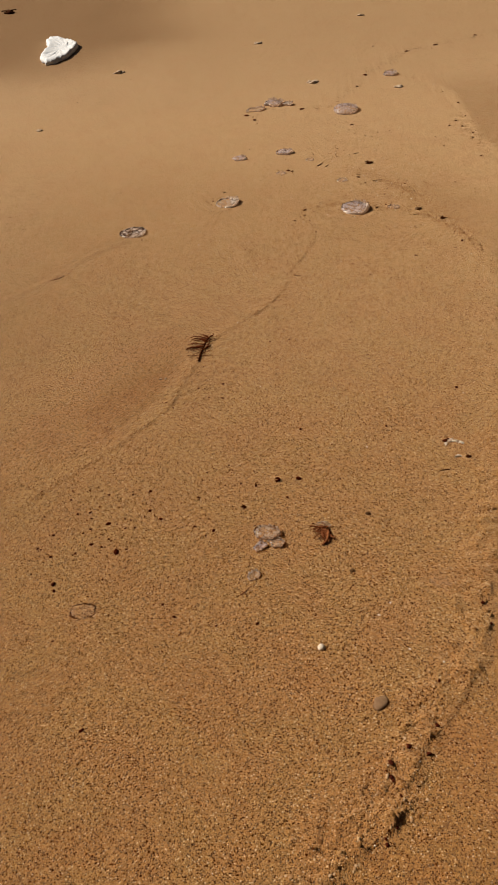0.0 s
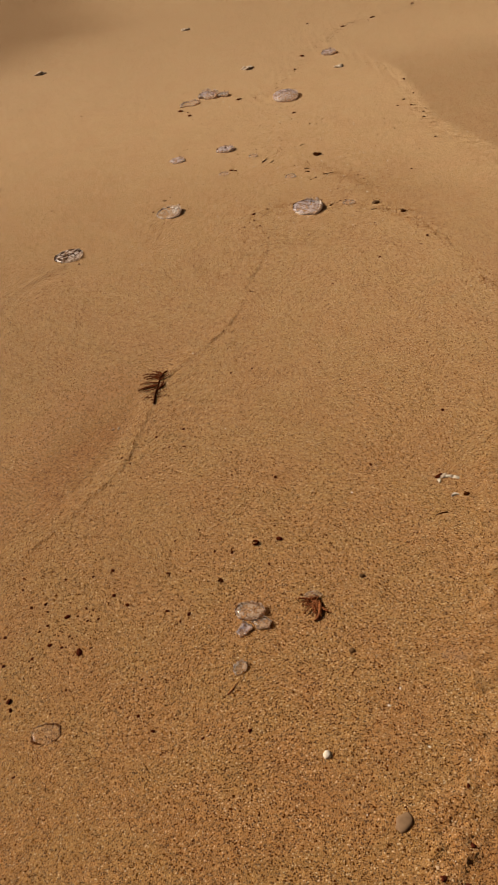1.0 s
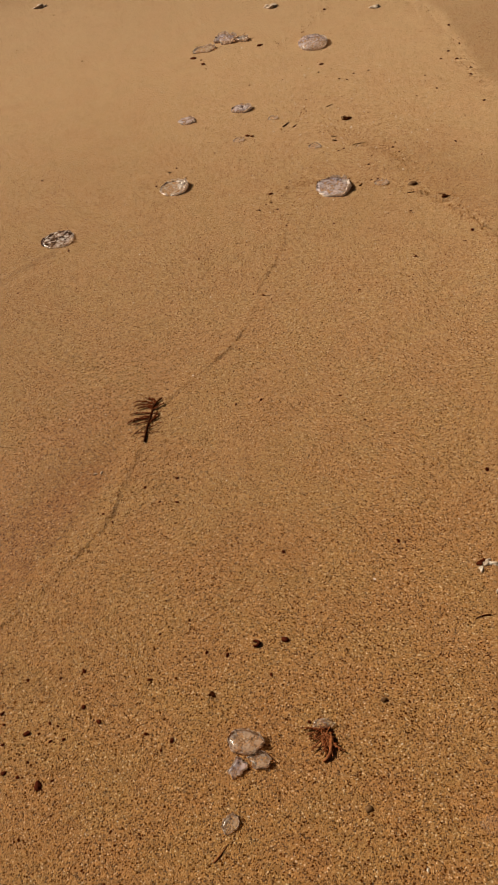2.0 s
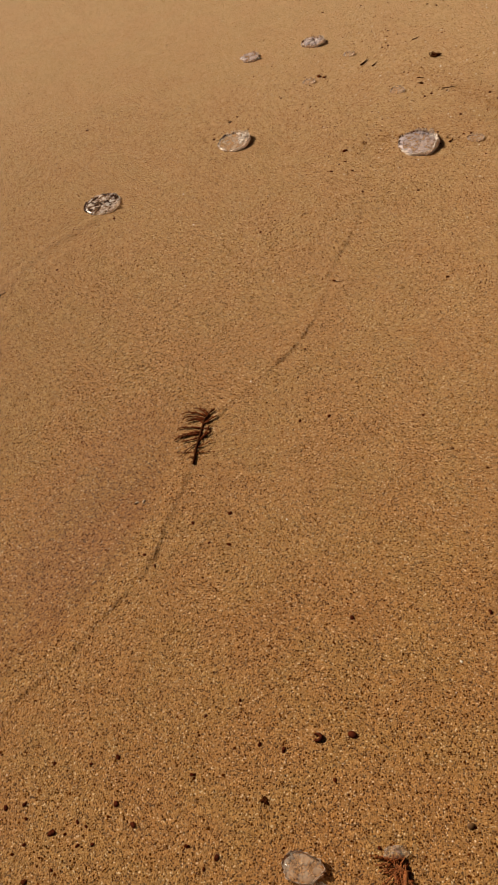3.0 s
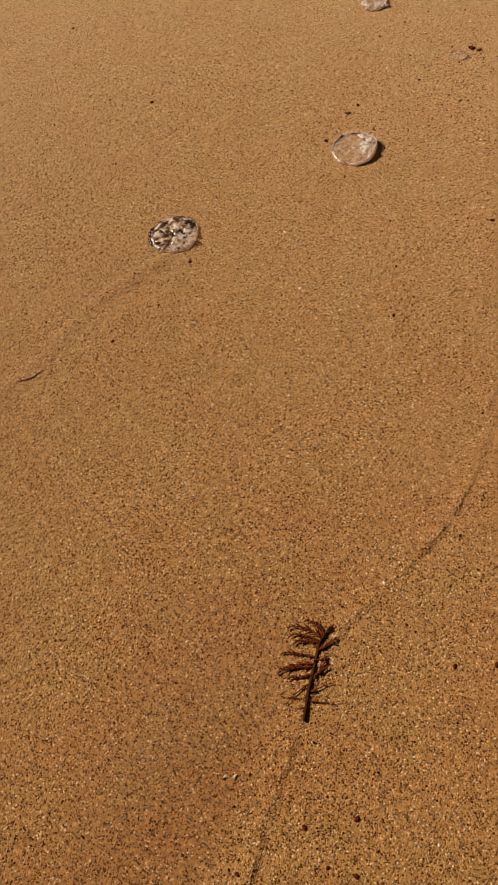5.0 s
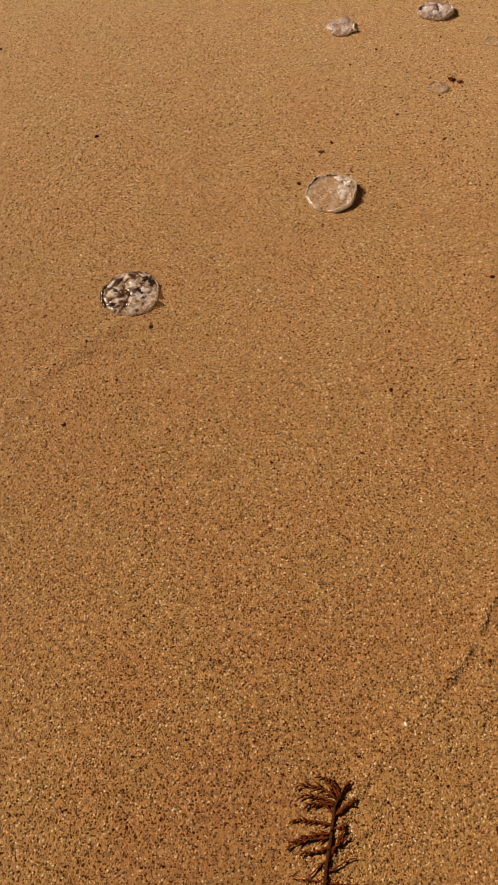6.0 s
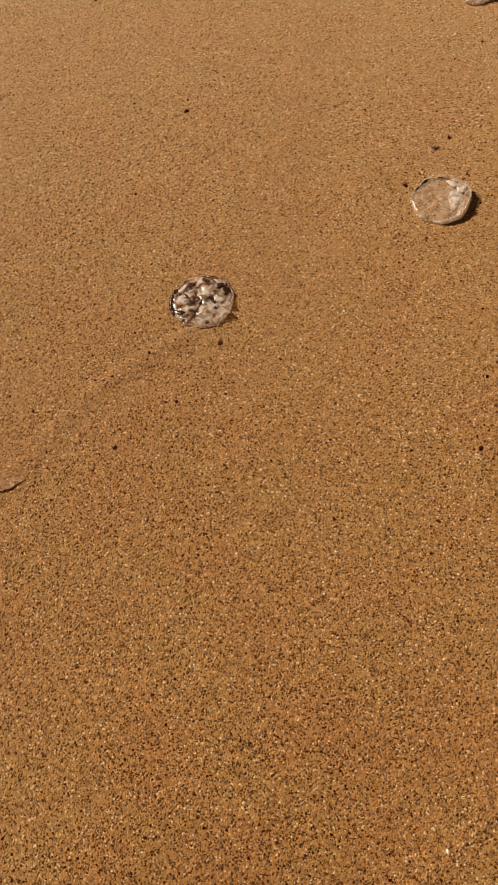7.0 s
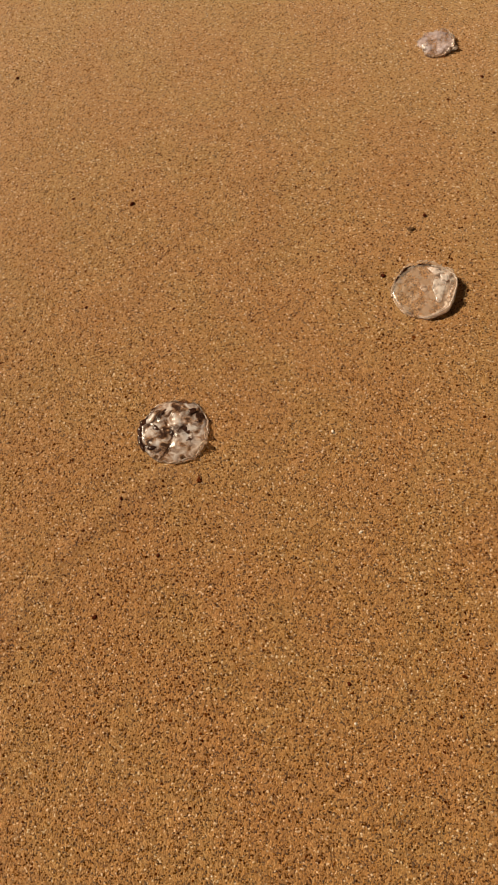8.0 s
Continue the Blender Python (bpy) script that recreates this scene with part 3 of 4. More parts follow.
    ledge = lambda x, y: (0.35 + 0.65 * broken(x, y)) * np.exp(-((to_line(x, y, LINE_LONG)[0] - 0.007) / 0.006) ** 2)
    x, y = scatter(rng, 130000, (-0.35, 0.85, -2.3, 0.0), ledge)
    grains("sand_ledge", x, y, rng.uniform(0.0012, 0.0036, len(x)), 0.8, CRUMB_PALE, rng, "small lumps of sand along a thin swash line", "sand")
    # dark grains stand in for the shadow on the right of the step
    rim = lambda x, y: broken(x, y) * (0.25 + 0.75 * fade(y, -1.25, -0.9)) * np.exp(-((to_line(x, y, LINE_LONG)[0] + 0.004) / 0.003) ** 2)
    x, y = scatter(rng, 13000, (-0.35, 0.85, -2.3, 0.0), rim)
    grains("drift_shade", x, y, rng.uniform(0.0010, 0.0026, len(x)), 0.5, GRIT_DARK, rng, "dark grains put in as shade along a thin swash line", "grit")
    patchy = lambda x, y: np.clip(0.45 + 0.9 * soft_noise(x, y, 0.3, 51, 2), 0.2, 1) * dry(x, y)
    drift = lambda x, y: np.clip(patchy(x, y) * 0.35 + 0.9 * np.maximum.reduce([near_line(x, y, k, 0.04) for k in (LINE_BOW, LINE_SHORT, LINE_FAR, LINE_WET)])
                                 + 0.25 * np.exp(-((x - 1.0) / 0.25) ** 2 - ((y - 0.7) / 0.3) ** 2), 0, 1)
    x, y = scatter(rng, 110000, (-1.2, 2.4, -3.0, 3.2), drift)
    ax, ay = scatter(rng, 60000, (-0.7, 1.5, -2.9, 0.6), patchy)
    x, y = np.concatenate([x, ax]), np.concatenate([y, ay])
    grains("dark_grit", x, y, 0.0011 + 0.0030 * rng.random(len(x)) ** 2.2, 0.5, GRIT_DARK, rng, "dark brown specks of grit strewn over sand", "grit")
    farther = lambda x, y: np.clip(0.55 * np.exp(-((x - 1.05) / 0.5) ** 2 - ((y - 0.7) / 0.8) ** 2)
                                   + 0.3 * np.maximum.reduce([near_line(x, y, k, 0.05) for k in (LINE_BOW, LINE_SHORT, LINE_FAR, LINE_WET)]), 0, 1)
    x, y = scatter(rng, 5200, (0.3, 2.4, -0.9, 3.4), farther)
    grains("weed_crumb", x, y, rng.uniform(0.0022, 0.0062, len(x)), 0.5, GRIT_DARK, rng, "dark crumbs of weed and stone on the far flat", "grit")
    heap = lambda x, y: 0.8 * np.exp(-((x - 0.12) / 0.16) ** 2 - ((y + 1.93) / 0.13) ** 2) + 0.25 * np.exp(-((x - 0.45) / 0.25) ** 2 - ((y + 1.75) / 0.12) ** 2)
    x, y = scatter(rng, 2600, (-0.5, 1.1, -2.4, -1.4), heap)
    grains("stone_crumb", x, y, 0.0014 + 0.0046 * rng.random(len(x)) ** 3, 0.6, GRIT_DARK, rng, "dark stone crumbs gathered in a patch on the sand", "grit")
    x, y = scatter(rng, 4200, (0.3, 2.4, -0.9, 3.4), farther)
    grains("shell_crumb", x, y, rng.uniform(0.0020, 0.0050, len(x)), 0.6, GRIT_PALE, rng, "pale crumbs of broken shell on the far flat", "grit")
    x, y = scatter(rng, 13000, (-1.2, 2.4, -3.0, 3.2), drift)
    grains("shell_grit", x, y, rng.uniform(0.0010, 0.0026, len(x)), 0.6, GRIT_PALE, rng, "pale crumbs of broken shell strewn over sand", "grit")


build_grains()


# ---- jellyfish ----
def outline(a, seed, edge):
    """How far the wavy edge of a jelly reaches at an angle."""
    c, s = math.cos(a), math.sin(a)
    return 1 + edge * (1.6 * noise.noise(Vector((c * 1.6, s * 1.6, seed))) + 0.6 * noise.noise(Vector((c * 5, s * 5, seed + 4))) + 0.45 * noise.noise(Vector((c * 12, s * 12, seed + 7))))


def margin_wall(rx, ry, seed, edge, height, lean, ragged, thick=0.003, segments=90):
    """The upright fringe round a jelly; lean makes it taller on the side of +x."""
    bm = bmesh.new()
    rows = []
    for k in range(segments):
        a = 2 * math.pi * k / segments
        c, s = math.cos(a), math.sin(a)
        out = outline(a, seed, edge) * 0.985
        h = height * (1 + lean * math.cos(a - 0.2)) * (1 + ragged * noise.noise(Vector((c * 4, s * 4, seed + 9))) + 0.6 * ragged * noise.noise(Vector((c * 13, s * 13, seed))))
        h = max(h, 0.0012)
        row = []
        for inset, z in ((1.0, -0.002), (0.75, 0.6 * h), (0.45, 0.95 * h), (0.1, h), (-0.25, 0.7 * h), (-0.3, -0.002)):
            f = 1 - inset * thick / max(rx, 1e-4)
            row.append(bm.verts.new((c * rx * out * f, s * ry * out * f, z)))
        rows.append(row)
    for r, q in zip(rows, rows[1:] + rows[:1]):
        for k in range(5):
            bm.faces.new((r[k], q[k], q[k + 1], r[k + 1]))
    return bm


def jellyfish(x, y, rx, ry, height, seed, label, gel, wall=0.008, lean=0.3, ragged=0.5, turn=0.0, rim=None, edge=0.06, **shape):
    t = thing("jellyfish", x, y, label, "jellyfish", "jellyfish washed up on the sand", turn, 0.001)
    part("bell", disc_of_gel(rx, ry, height, seed, edge=edge, **shape), gel, t)
    part("margin", margin_wall(rx, ry, seed, edge, wall, lean, ragged), rim or GEL_RIM, t, "whitish raised fringe")
    return t


def fold_wall(t, rx, ry, seed, edge, height, a0, a1, material, name="fold", thick=0.005, inner=1.0, ragged=1.0):
    """A ragged upright fold along a stretch of a jelly's edge, from the angle a0 to a1 in degrees."""
    bm = bmesh.new()
    rows, n = [], max(12, int((a1 - a0) / 3))
    for k in range(n + 1):
        u = k / n
        a = radians(a0 + (a1 - a0) * u)
        c, s = math.cos(a), math.sin(a)
        taper = math.sin(math.pi * (0.03 + 0.94 * u)) ** 0.6
        rag = 1 + ragged * (0.7 * noise.noise(Vector((c * 6, s * 6, seed + 2))) + 0.5 * noise.noise(Vector((c * 17, s * 17, seed))))
        h, w = max(0.0005, height * taper * rag), thick * taper * (1 + 0.6 * noise.noise(Vector((c * 9, s * 9, seed + 5))))
        r = outline(a, seed, edge) * inner
        row = []
        for o, z in ((0.6, -0.002), (0.3, 0.6 * h), (0.0, h), (-0.5, 0.9 * h), (-1.0, 0.5 * h), (-1.3, -0.002)):
            row.append(bm.verts.new((c * (rx * r + o * w), s * (ry * r + o * w), z)))
        rows.append(row)
    for p, q in zip(rows, rows[1:]):
        for k in range(5):
            bm.faces.new((p[k], q[k], q[k + 1], p[k + 1]))
    bm.faces.new(rows[0][::-1])
    bm.faces.new(rows[-1])
    bmesh.ops.recalc_face_normals(bm, faces=bm.faces[:])
    return part(name, bm, material, t)


def blotches(t, rows, material, name="canal", up=0.004, tall=0.004):
    for k, (x, y, rx, ry, turn) in enumerate(rows):
        ob = part(name, lump(rx, ry, tall, k + 3, 0.65, 3), material, t)
        ob.matrix_basis = pose(x, y, up, 0, 0, turn)


spotted = jellyfish(0.000, -0.002, 0.060, 0.058, 0.009, 1, "clear round jellyfish with dark brown blotches, flat on sand", GEL_CREASED, 0.0045, 0.1, 1.2, rim=GEL_CLEAR, edge=0.08, lumps=0.45)
blotches(spotted, [(0.010, 0.006, 0.013, 0.008, 15), (0.020, -0.002, 0.007, 0.006, 0), (-0.003, -0.003, 0.008, 0.0035, -60), (0.026, 0.036, 0.008, 0.006, 30), (-0.024, 0.030, 0.011, 0.0035, 55),
                   (-0.030, 0.004, 0.008, 0.004, -30), (-0.033, -0.030, 0.009, 0.0035, 20), (0.028, -0.014, 0.006, 0.004, 0), (0.036, 0.014, 0.008, 0.0025, 35)], GEL_DEEP, up=0.0070, tall=0.0018)
fold_wall(spotted, 0.060, 0.058, 1, 0.08, 0.010, -100, 40, GEL_EDGE, thick=0.0040, inner=0.98, ragged=1.6)
# dark strips put the shading of the clear edge into the colour
fold_wall(spotted, 0.060, 0.058, 1, 0.08, 0.0070, 125, 235, GEL_DEEP, "painted_shade", 0.008, 0.98)
fold_wall(spotted, 0.060, 0.058, 1, 0.08, 0.006, 45, 105, GEL_DARK, "painted_shade", 0.005)
clear = jellyfish(0.412, 0.271, 0.055, 0.056, 0.007, 2, "colourless jellyfish with a raised whitish edge on sand", GEL_CLEAR, 0.0100, 0.9, 0.6, rim=GEL_CLEAR, edge=0.05, lumps=0.4, dent=0.2)
blotches(clear, [(0.018, 0.038, 0.014, 0.005, -25), (0.034, 0.026, 0.010, 0.007, -50), (0.022, 0.026, 0.008, 0.005, 20)], GEL_EDGE, "torn_edge", 0.006, 0.005)
fold_wall(clear, 0.055, 0.056, 2, 0.05, 0.013, -80, 78, GEL_EDGE, thick=0.009, inner=0.94)
fold_wall(clear, 0.055, 0.056, 2, 0.05, 0.015, -100, 70, GEL_FOLD, thick=0.0035, inner=1.0, ragged=0.45)
blotches(clear, [(0.020, 0.036, 0.013, 0.006, -25), (0.036, 0.022, 0.009, 0.008, -50)], GEL_FOLD, "torn_edge", 0.008, 0.004)
blotches(clear, [(0.026, 0.006, 0.011, 0.026, -8)], GEL_WHITE, "flesh", 0.0065, 0.002)
# the dark line refracted inside the clear edge, put in as a dark strip
fold_wall(clear, 0.055, 0.056, 2, 0.05, 0.0065, 55, 190, GEL_DEEP, "painted_shade", 0.0022, 0.93)
fold_wall(clear, 0.055, 0.056, 2, 0.05, 0.005, 190, 250, GEL_EDGE, "fold", 0.003, 0.90)
blotches(clear, [(0.0, 0.004, 0.006, 0.007, 0), (0.016, 0.018, 0.008, 0.003, -30)], GEL_EDGE, "mouth", 0.0045, 0.0016)
milky = jellyfish(1.004, 0.132, 0.063, 0.066, 0.011, 3, "milky grey-pink jellyfish with a ragged edge, on sand", GEL_PINK, 0.011, 0.5, 0.7, edge=0.10, lumps=0.4)
blotches(milky, [(0.046, 0.028, 0.014, 0.010, -50), (-0.045, 0.03, 0.014, 0.008, 50), (-0.035, -0.042, 0.016, 0.007, -40), (0.02, -0.052, 0.018, 0.006, 5)], GEL_WHITE, "torn_edge")
fold_wall(milky, 0.063, 0.066, 3, 0.10, 0.014, -70, 40, GEL_FOLD, thick=0.007)
fold_wall(milky, 0.063, 0.066, 3, 0.10, 0.008, 205, 285, GEL_FOLD, thick=0.005)
# dark strip painted in as shade on the upper left edge
fold_wall(milky, 0.063, 0.066, 3, 0.10, 0.008, 60, 165, GEL_DARK, "painted_shade", 0.005)
blotches(milky, [(0.02, 0.05, 0.016, 0.006, -10), (-0.055, 0.012, 0.012, 0.005, 80)], GEL_DARK, "canal")
jellyfish(1.048, 1.550, 0.070, 0.092, 0.024, 4, "domed lilac-grey jellyfish lying on smooth damp sand", GEL_PINK, 0.014, 0.3, 0.4, lumps=0.2)
folded = jellyfish(0.683, 0.904, 0.047, 0.034, 0.012, 5, "crumpled clear jellyfish with white folds on sand", GEL_PINK, 0.010, 0.4, 0.8, lumps=0.5, edge=0.12)
fold_wall(folded, 0.047, 0.034, 5, 0.12, 0.012, -80, 40, GEL_FOLD, thick=0.006)
# a short dark strip for the shaded upper left edge
fold_wall(folded, 0.047, 0.034, 5, 0.12, 0.004, 100, 150, GEL_DARK, "painted_shade", 0.003)
blotches(folded, [(-0.016, 0.002, 0.016, 0.013, 30), (0.020, 0.000, 0.009, 0.020, 10), (0.002, -0.012, 0.010, 0.008, 0)], GEL_FOLD, "fold", 0.007)
blotches(folded, [(0.005, 0.008, 0.004, 0.014, 10), (-0.034, 0.006, 0.006, 0.004, 60)], GEL_DARK, "canal", 0.009)
small = jellyfish(0.447, 0.854, 0.038, 0.032, 0.008, 6, "small collapsed pinkish jellyfish with a knobbly edge", GEL_PINK, 0.007, 0.4, 0.9, lumps=0.5, edge=0.14)
fold_wall(small, 0.038, 0.032, 6, 0.14, 0.009, -80, 30, GEL_FOLD, thick=0.005)
blotches(small, [(0.032, -0.016, 0.008, 0.006, 30), (0.006, -0.022, 0.006, 0.005, 0), (-0.024, -0.008, 0.008, 0.007, 0)], GEL_WHITE, "fold")
sunken = jellyfish(0.182, -2.165, 0.032, 0.025, 0.004, 7, "flat clear jellyfish scrap sunk into sand", GEL_SUNK, 0.0024, 0.5, 0.8, rim=GEL_SUNK, edge=0.12, lumps=0.2)
# dark strips draw the shaded outline of the sunken edge
fold_wall(sunken, 0.032, 0.025, 7, 0.12, 0.004, -40, 150, GEL_DARK, "painted_shade", 0.0028)
fold_wall(sunken, 0.032, 0.025, 7, 0.12, 0.004, -80, -45, GEL_SUNK, thick=0.003)
fold_wall(sunken, 0.032, 0.025, 7, 0.12, 0.004, 185, 260, GEL_DARK, "painted_shade", 0.0038)


def jelly_scrap(x, y, rx, ry, height, seed, label, gel, turn=0.0, edge=0.15):
    t = thing("jelly_scrap", x, y, label, "jelly", "scraps of jelly on the sand", turn, 0.001)
    part("gel", disc_of_gel(rx, ry, height * 0.8, seed, 0.4, edge, segments=40, rings=9), gel, t)
    part("margin", margin_wall(rx, ry, seed, edge, height, 0.35, 0.9 if edge < 0.2 else 0.4, 0.002, 48), gel if gel in (GEL_FAINT, GEL_SUNK) else GEL_RIM, t, "whitish raised fringe")
    fold_wall(t, rx, ry, seed, edge, height * 0.9, -70 - turn, 15 - turn, gel if gel in (GEL_FAINT, GEL_SUNK) else GEL_EDGE, thick=0.10 * rx)
    # a dark strip stands in for the shaded edge of the scrap
    if gel is not GEL_SUNK:
        fold_wall(t, rx, ry, seed, edge, height * 0.6, 95 - turn, 195 - turn, GEL_DARK, "painted_shade", 0.09 * rx)
    return t


jelly_scrap(0.627, -1.920, 0.033, 0.025, 0.011, 11, "oval clear jelly scrap beside smaller ones", GEL_CLEAR, -18)
jelly_scrap(0.654, -1.955, 0.020, 0.015, 0.008, 12, "small knobbly jelly scrap touching an oval one", GEL_CLEAR, -30, 0.32)
jelly_scrap(0.613, -1.968, 0.020, 0.013, 0.007, 13, "small lilac jelly scrap beside an oval one", GEL_PINK, 45, 0.32)
jelly_scrap(0.598, -2.066, 0.018, 0.014, 0.006, 14, "thin clear jelly scrap above a weed thread", GEL_CLEAR, 50)
jelly_scrap(0.668, 0.610, 0.022, 0.018, 0.006, 15, "glistening small jelly scrap on sand", GEL_FAINT)
jelly_scrap(0.817, 0.777, 0.020, 0.018, 0.006, 16, "small round clear jelly drop on sand", GEL_FAINT)
jelly_scrap(0.967, 0.472, 0.024, 0.022, 0.006, 17, "small pale jelly scrap on crumbly sand", GEL_FAINT)
jelly_scrap(1.178, 0.123, 0.026, 0.020, 0.006, 18, "flat brownish clear jelly scrap on the swash line", GEL_FAINT)
jelly_scrap(0.620, 1.762, 0.055, 0.050, 0.018, 19, "lumpy pale jelly scrap on damp sand", GEL_PINK, 20, 0.35)
jelly_scrap(0.707, 1.737, 0.038, 0.030, 0.014, 20, "lumpy whitish jelly scrap on damp sand", GEL_WHITE, -20, 0.3)
jelly_scrap(0.512, 1.672, 0.060, 0.035, 0.010, 21, "flat clear jelly scrap on damp sand", GEL_CLEAR, 20, 0.3)
jelly_scrap(1.378, 2.229, 0.045, 0.045, 0.014, 22, "pale jelly scrap on far smooth sand", GEL_PINK)
jelly_scrap(1.059, -2.103, 0.030, 0.018, 0.003, 24, "thin film of clear jelly sunk into sand", GEL_SUNK, -10)
sliver = jelly_scrap(-0.266, -0.405, 0.034, 0.010, 0.003, 23, "thin clear sliver of jelly lying on sand", GEL_SUNK, 30)
# thin dark strips paint the outline shade of the sliver
fold_wall(sliver, 0.034, 0.010, 23, 0.15, 0.0028, 200, 340, GEL_DARK, "painted_shade", 0.0016)
fold_wall(sliver, 0.034, 0.010, 23, 0.15, 0.0024, 30, 150, GEL_DARK, "painted_shade", 0.0012)


# ---- seaweed ----
def branch(name, material, parent, root, angle, turn, length, lift, r0, seed, pinnules=6):
    """A frond that leaves the stem at an angle (degrees from +y, to the left) and bends on the way, with short side shoots."""
    rnd = random.Random(seed)
    pts, p, a = [], Vector(root), radians(angle)
    steps = 8
    for k in range(steps + 1):
        pts.append(p.copy())
        p = p + Vector((-math.sin(a), math.cos(a), 0)) * (length / steps)
        p.z = root[2] + lift * math.sin(math.pi * 0.75 * (k + 1) / steps) + rnd.uniform(-0.0004, 0.0004)
        a += radians(turn) / steps + rnd.uniform(-0.08, 0.08)
    bm = tube(pts, [r0 * (1 - 0.8 * k / steps) for k in range(steps + 1)], 5)
    shoots = []
    for k in range(pinnules):
        i = 1 + int((steps - 2) * k / max(pinnules - 1, 1))
        way = (pts[i + 1] - pts[i]).normalized()
        side = 1 if k % 2 else -1
        out = (way + Vector((-way.y, way.x, 0)) * side * rnd.uniform(0.35, 0.7)).normalized()
        n = rnd.uniform(0.06, 0.24) * length
        tip = pts[i] + out * n + Vector((0, 0, rnd.uniform(-0.001, 0.002)))
        shoots.append(tube([pts[i], pts[i].lerp(tip, 0.5) + way * 0.0008, tip], [r0 * 0.7, r0 * 0.55, r0 * 0.15], 4))
    ob = part(name, bm, material, parent)
    for shoot in shoots:
        part("side_shoot", shoot, material, ob)
    return ob


def seaweed_sprig():
    t = thing("seaweed_sprig", 0.383, -1.083, "dark reddish-brown feathery seaweed sprig lying on sand", "seaweed")
    spine = [Vector(p) for p in ((0.0, -0.002, 0.0015), (0.002, 0.029, 0.002), (0.004, 0.049, 0.0025), (0.009, 0.074, 0.003), (0.014, 0.106, 0.003),
                                 (0.017, 0.128, 0.003), (0.025, 0.144, 0.003), (0.032, 0.155, 0.003), (0.041, 0.159, 0.002))]
    rnd = random.Random(12)
    stem = part("stem", tube(spine, [0.0030, 0.0028, 0.0033, 0.0033, 0.0030, 0.0027, 0.0020, 0.0015, 0.0008], 8), WEED_DARK, t, "dark crusted stem")
    for k in range(60):
        i = rnd.randrange(len(spine) - 2)
        root = spine[i].lerp(spine[i + 1], rnd.random())
        way = Vector((rnd.uniform(-1, 1), rnd.uniform(-0.2, 1), rnd.uniform(-0.1, 0.5))).normalized() * rnd.uniform(0.004, 0.009)
        part("stub", tube([root, root + way * 0.5, root + way], [0.0016, 0.0013, 0.0004], 4), WEED_DARK, stem)
    fronds = [(0.136, 45, 75, 0.072), (0.131, 60, 45, 0.055), (0.129, 75, 40, 0.046), (0.116, 35, 40, 0.033), (0.104, 82, 22, 0.060), (0.092, 88, 12, 0.056),
              (0.087, 92, 12, 0.066), (0.076, 115, -10, 0.045), (0.059, 118, 35, 0.056), (0.029, 72, 30, 0.047), (0.017, 85, 15, 0.014), (0.139, 20, 55, 0.045),
              (0.143, 15, 45, 0.028), (0.116, -58, 15, 0.040), (0.147, -30, -40, 0.022), (0.069, -48, 10, 0.036), (0.062, -40, 25, 0.048), (0.044, -68, 14, 0.043),
              (0.031, -95, 15, 0.047), (0.100, -100, 70, 0.021)]
    for k, (y, angle, turn, length) in enumerate(fronds):
        i = max(j for j in range(len(spine) - 1) if spine[j].y <= y)
        root = spine[i].lerp(spine[i + 1], (y - spine[i].y) / (spine[i + 1].y - spine[i].y))
        thin = y < 0.06
        branch("frond", WEED, t, root, angle, turn, length, 0.0010 if not thin else 0.0005, 0.0014 if thin else 0.0023, k, 5 if thin else 10)


seaweed_sprig()


def red_tuft():
    t = thing("red_seaweed_tuft", 0.777, -1.925, "rusty red seaweed tuft tangled with clear jelly on sand", "seaweed")
    part("jelly", disc_of_gel(0.022, 0.012, 0.009, 31, 0.45, 0.2, segments=28, rings=8), GEL_CLEAR, t, "glossy clear jelly").matrix_basis = pose(-0.001, 0.027, 0, 0, 0, 5)
    rnd = random.Random(5)
    for k in range(34):
        branch("frond", WEED_RED if k % 5 else WEED, t, (rnd.uniform(-0.006, 0.014), rnd.uniform(-0.012, 0.022), 0.003), rnd.uniform(15, 230), rnd.uniform(-30, 50),
               rnd.uniform(0.018, 0.040), 0.003, 0.0021, 60 + k, 6)
    for k, (x, y, r) in enumerate(((0.004, 0.014, 0.006), (0.012, 0.004, 0.007), (0.012, -0.008, 0.005))):
        part("clump", lump(r, r * 1.2, r * 0.45, 4 + k, 1.2, 3), WEED, t, "dark wet knot of weed").matrix_basis = pose(x, y, 0, 0, 0, 20 * k)
    tail = [Vector(p) for p in ((0.014, 0.0, 0.004), (0.012, -0.016, 0.005), (0.010, -0.028, 0.004), (0.002, -0.040, 0.003), (-0.006, -0.044, 0.002))]
    part("tail", tube(tail, [0.0040, 0.0042, 0.0038, 0.003, 0.001], 8), WEED_RED, t)


red_tuft()


def weed_thread(x, y, length, turn, label, material, r=0.0028, bend=30, seed=0):
    t = thing("weed_thread", x, y, label, "seaweed", "threads of weed", turn)
    branch("thread", material, t, (0, -length / 2, 0.4 * r), 0, bend, length, 0.0004, r, seed, 0)


weed_thread(0.583, -2.116, 0.040, -52, "short brown weed thread on sand", WEED_RED, 0.0017, 25, 1)
weed_thread(0.871, 0.698, 0.050, -45, "thin dark weed thread on sand", WEED_DARK, 0.0034, 20, 2)
weed_thread(0.904, 0.674, 0.030, -45, "thin dark weed thread on sand", WEED_DARK, 0.0028, 20, 3)
weed_thread(0.644, -0.169, 0.030, 75, "small curled weed thread on sand", WEED_DARK, 0.0012, 110, 4)
weed_thread(1.064, 0.826, 0.034, -70, "thin dark weed thread on sand", WEED_DARK, 0.0022, 20, 6)
weed_thread(1.051, 0.535, 0.026, -115, "thin dark weed thread on crumbly sand", WEED_DARK, 0.0024, 40, 7)
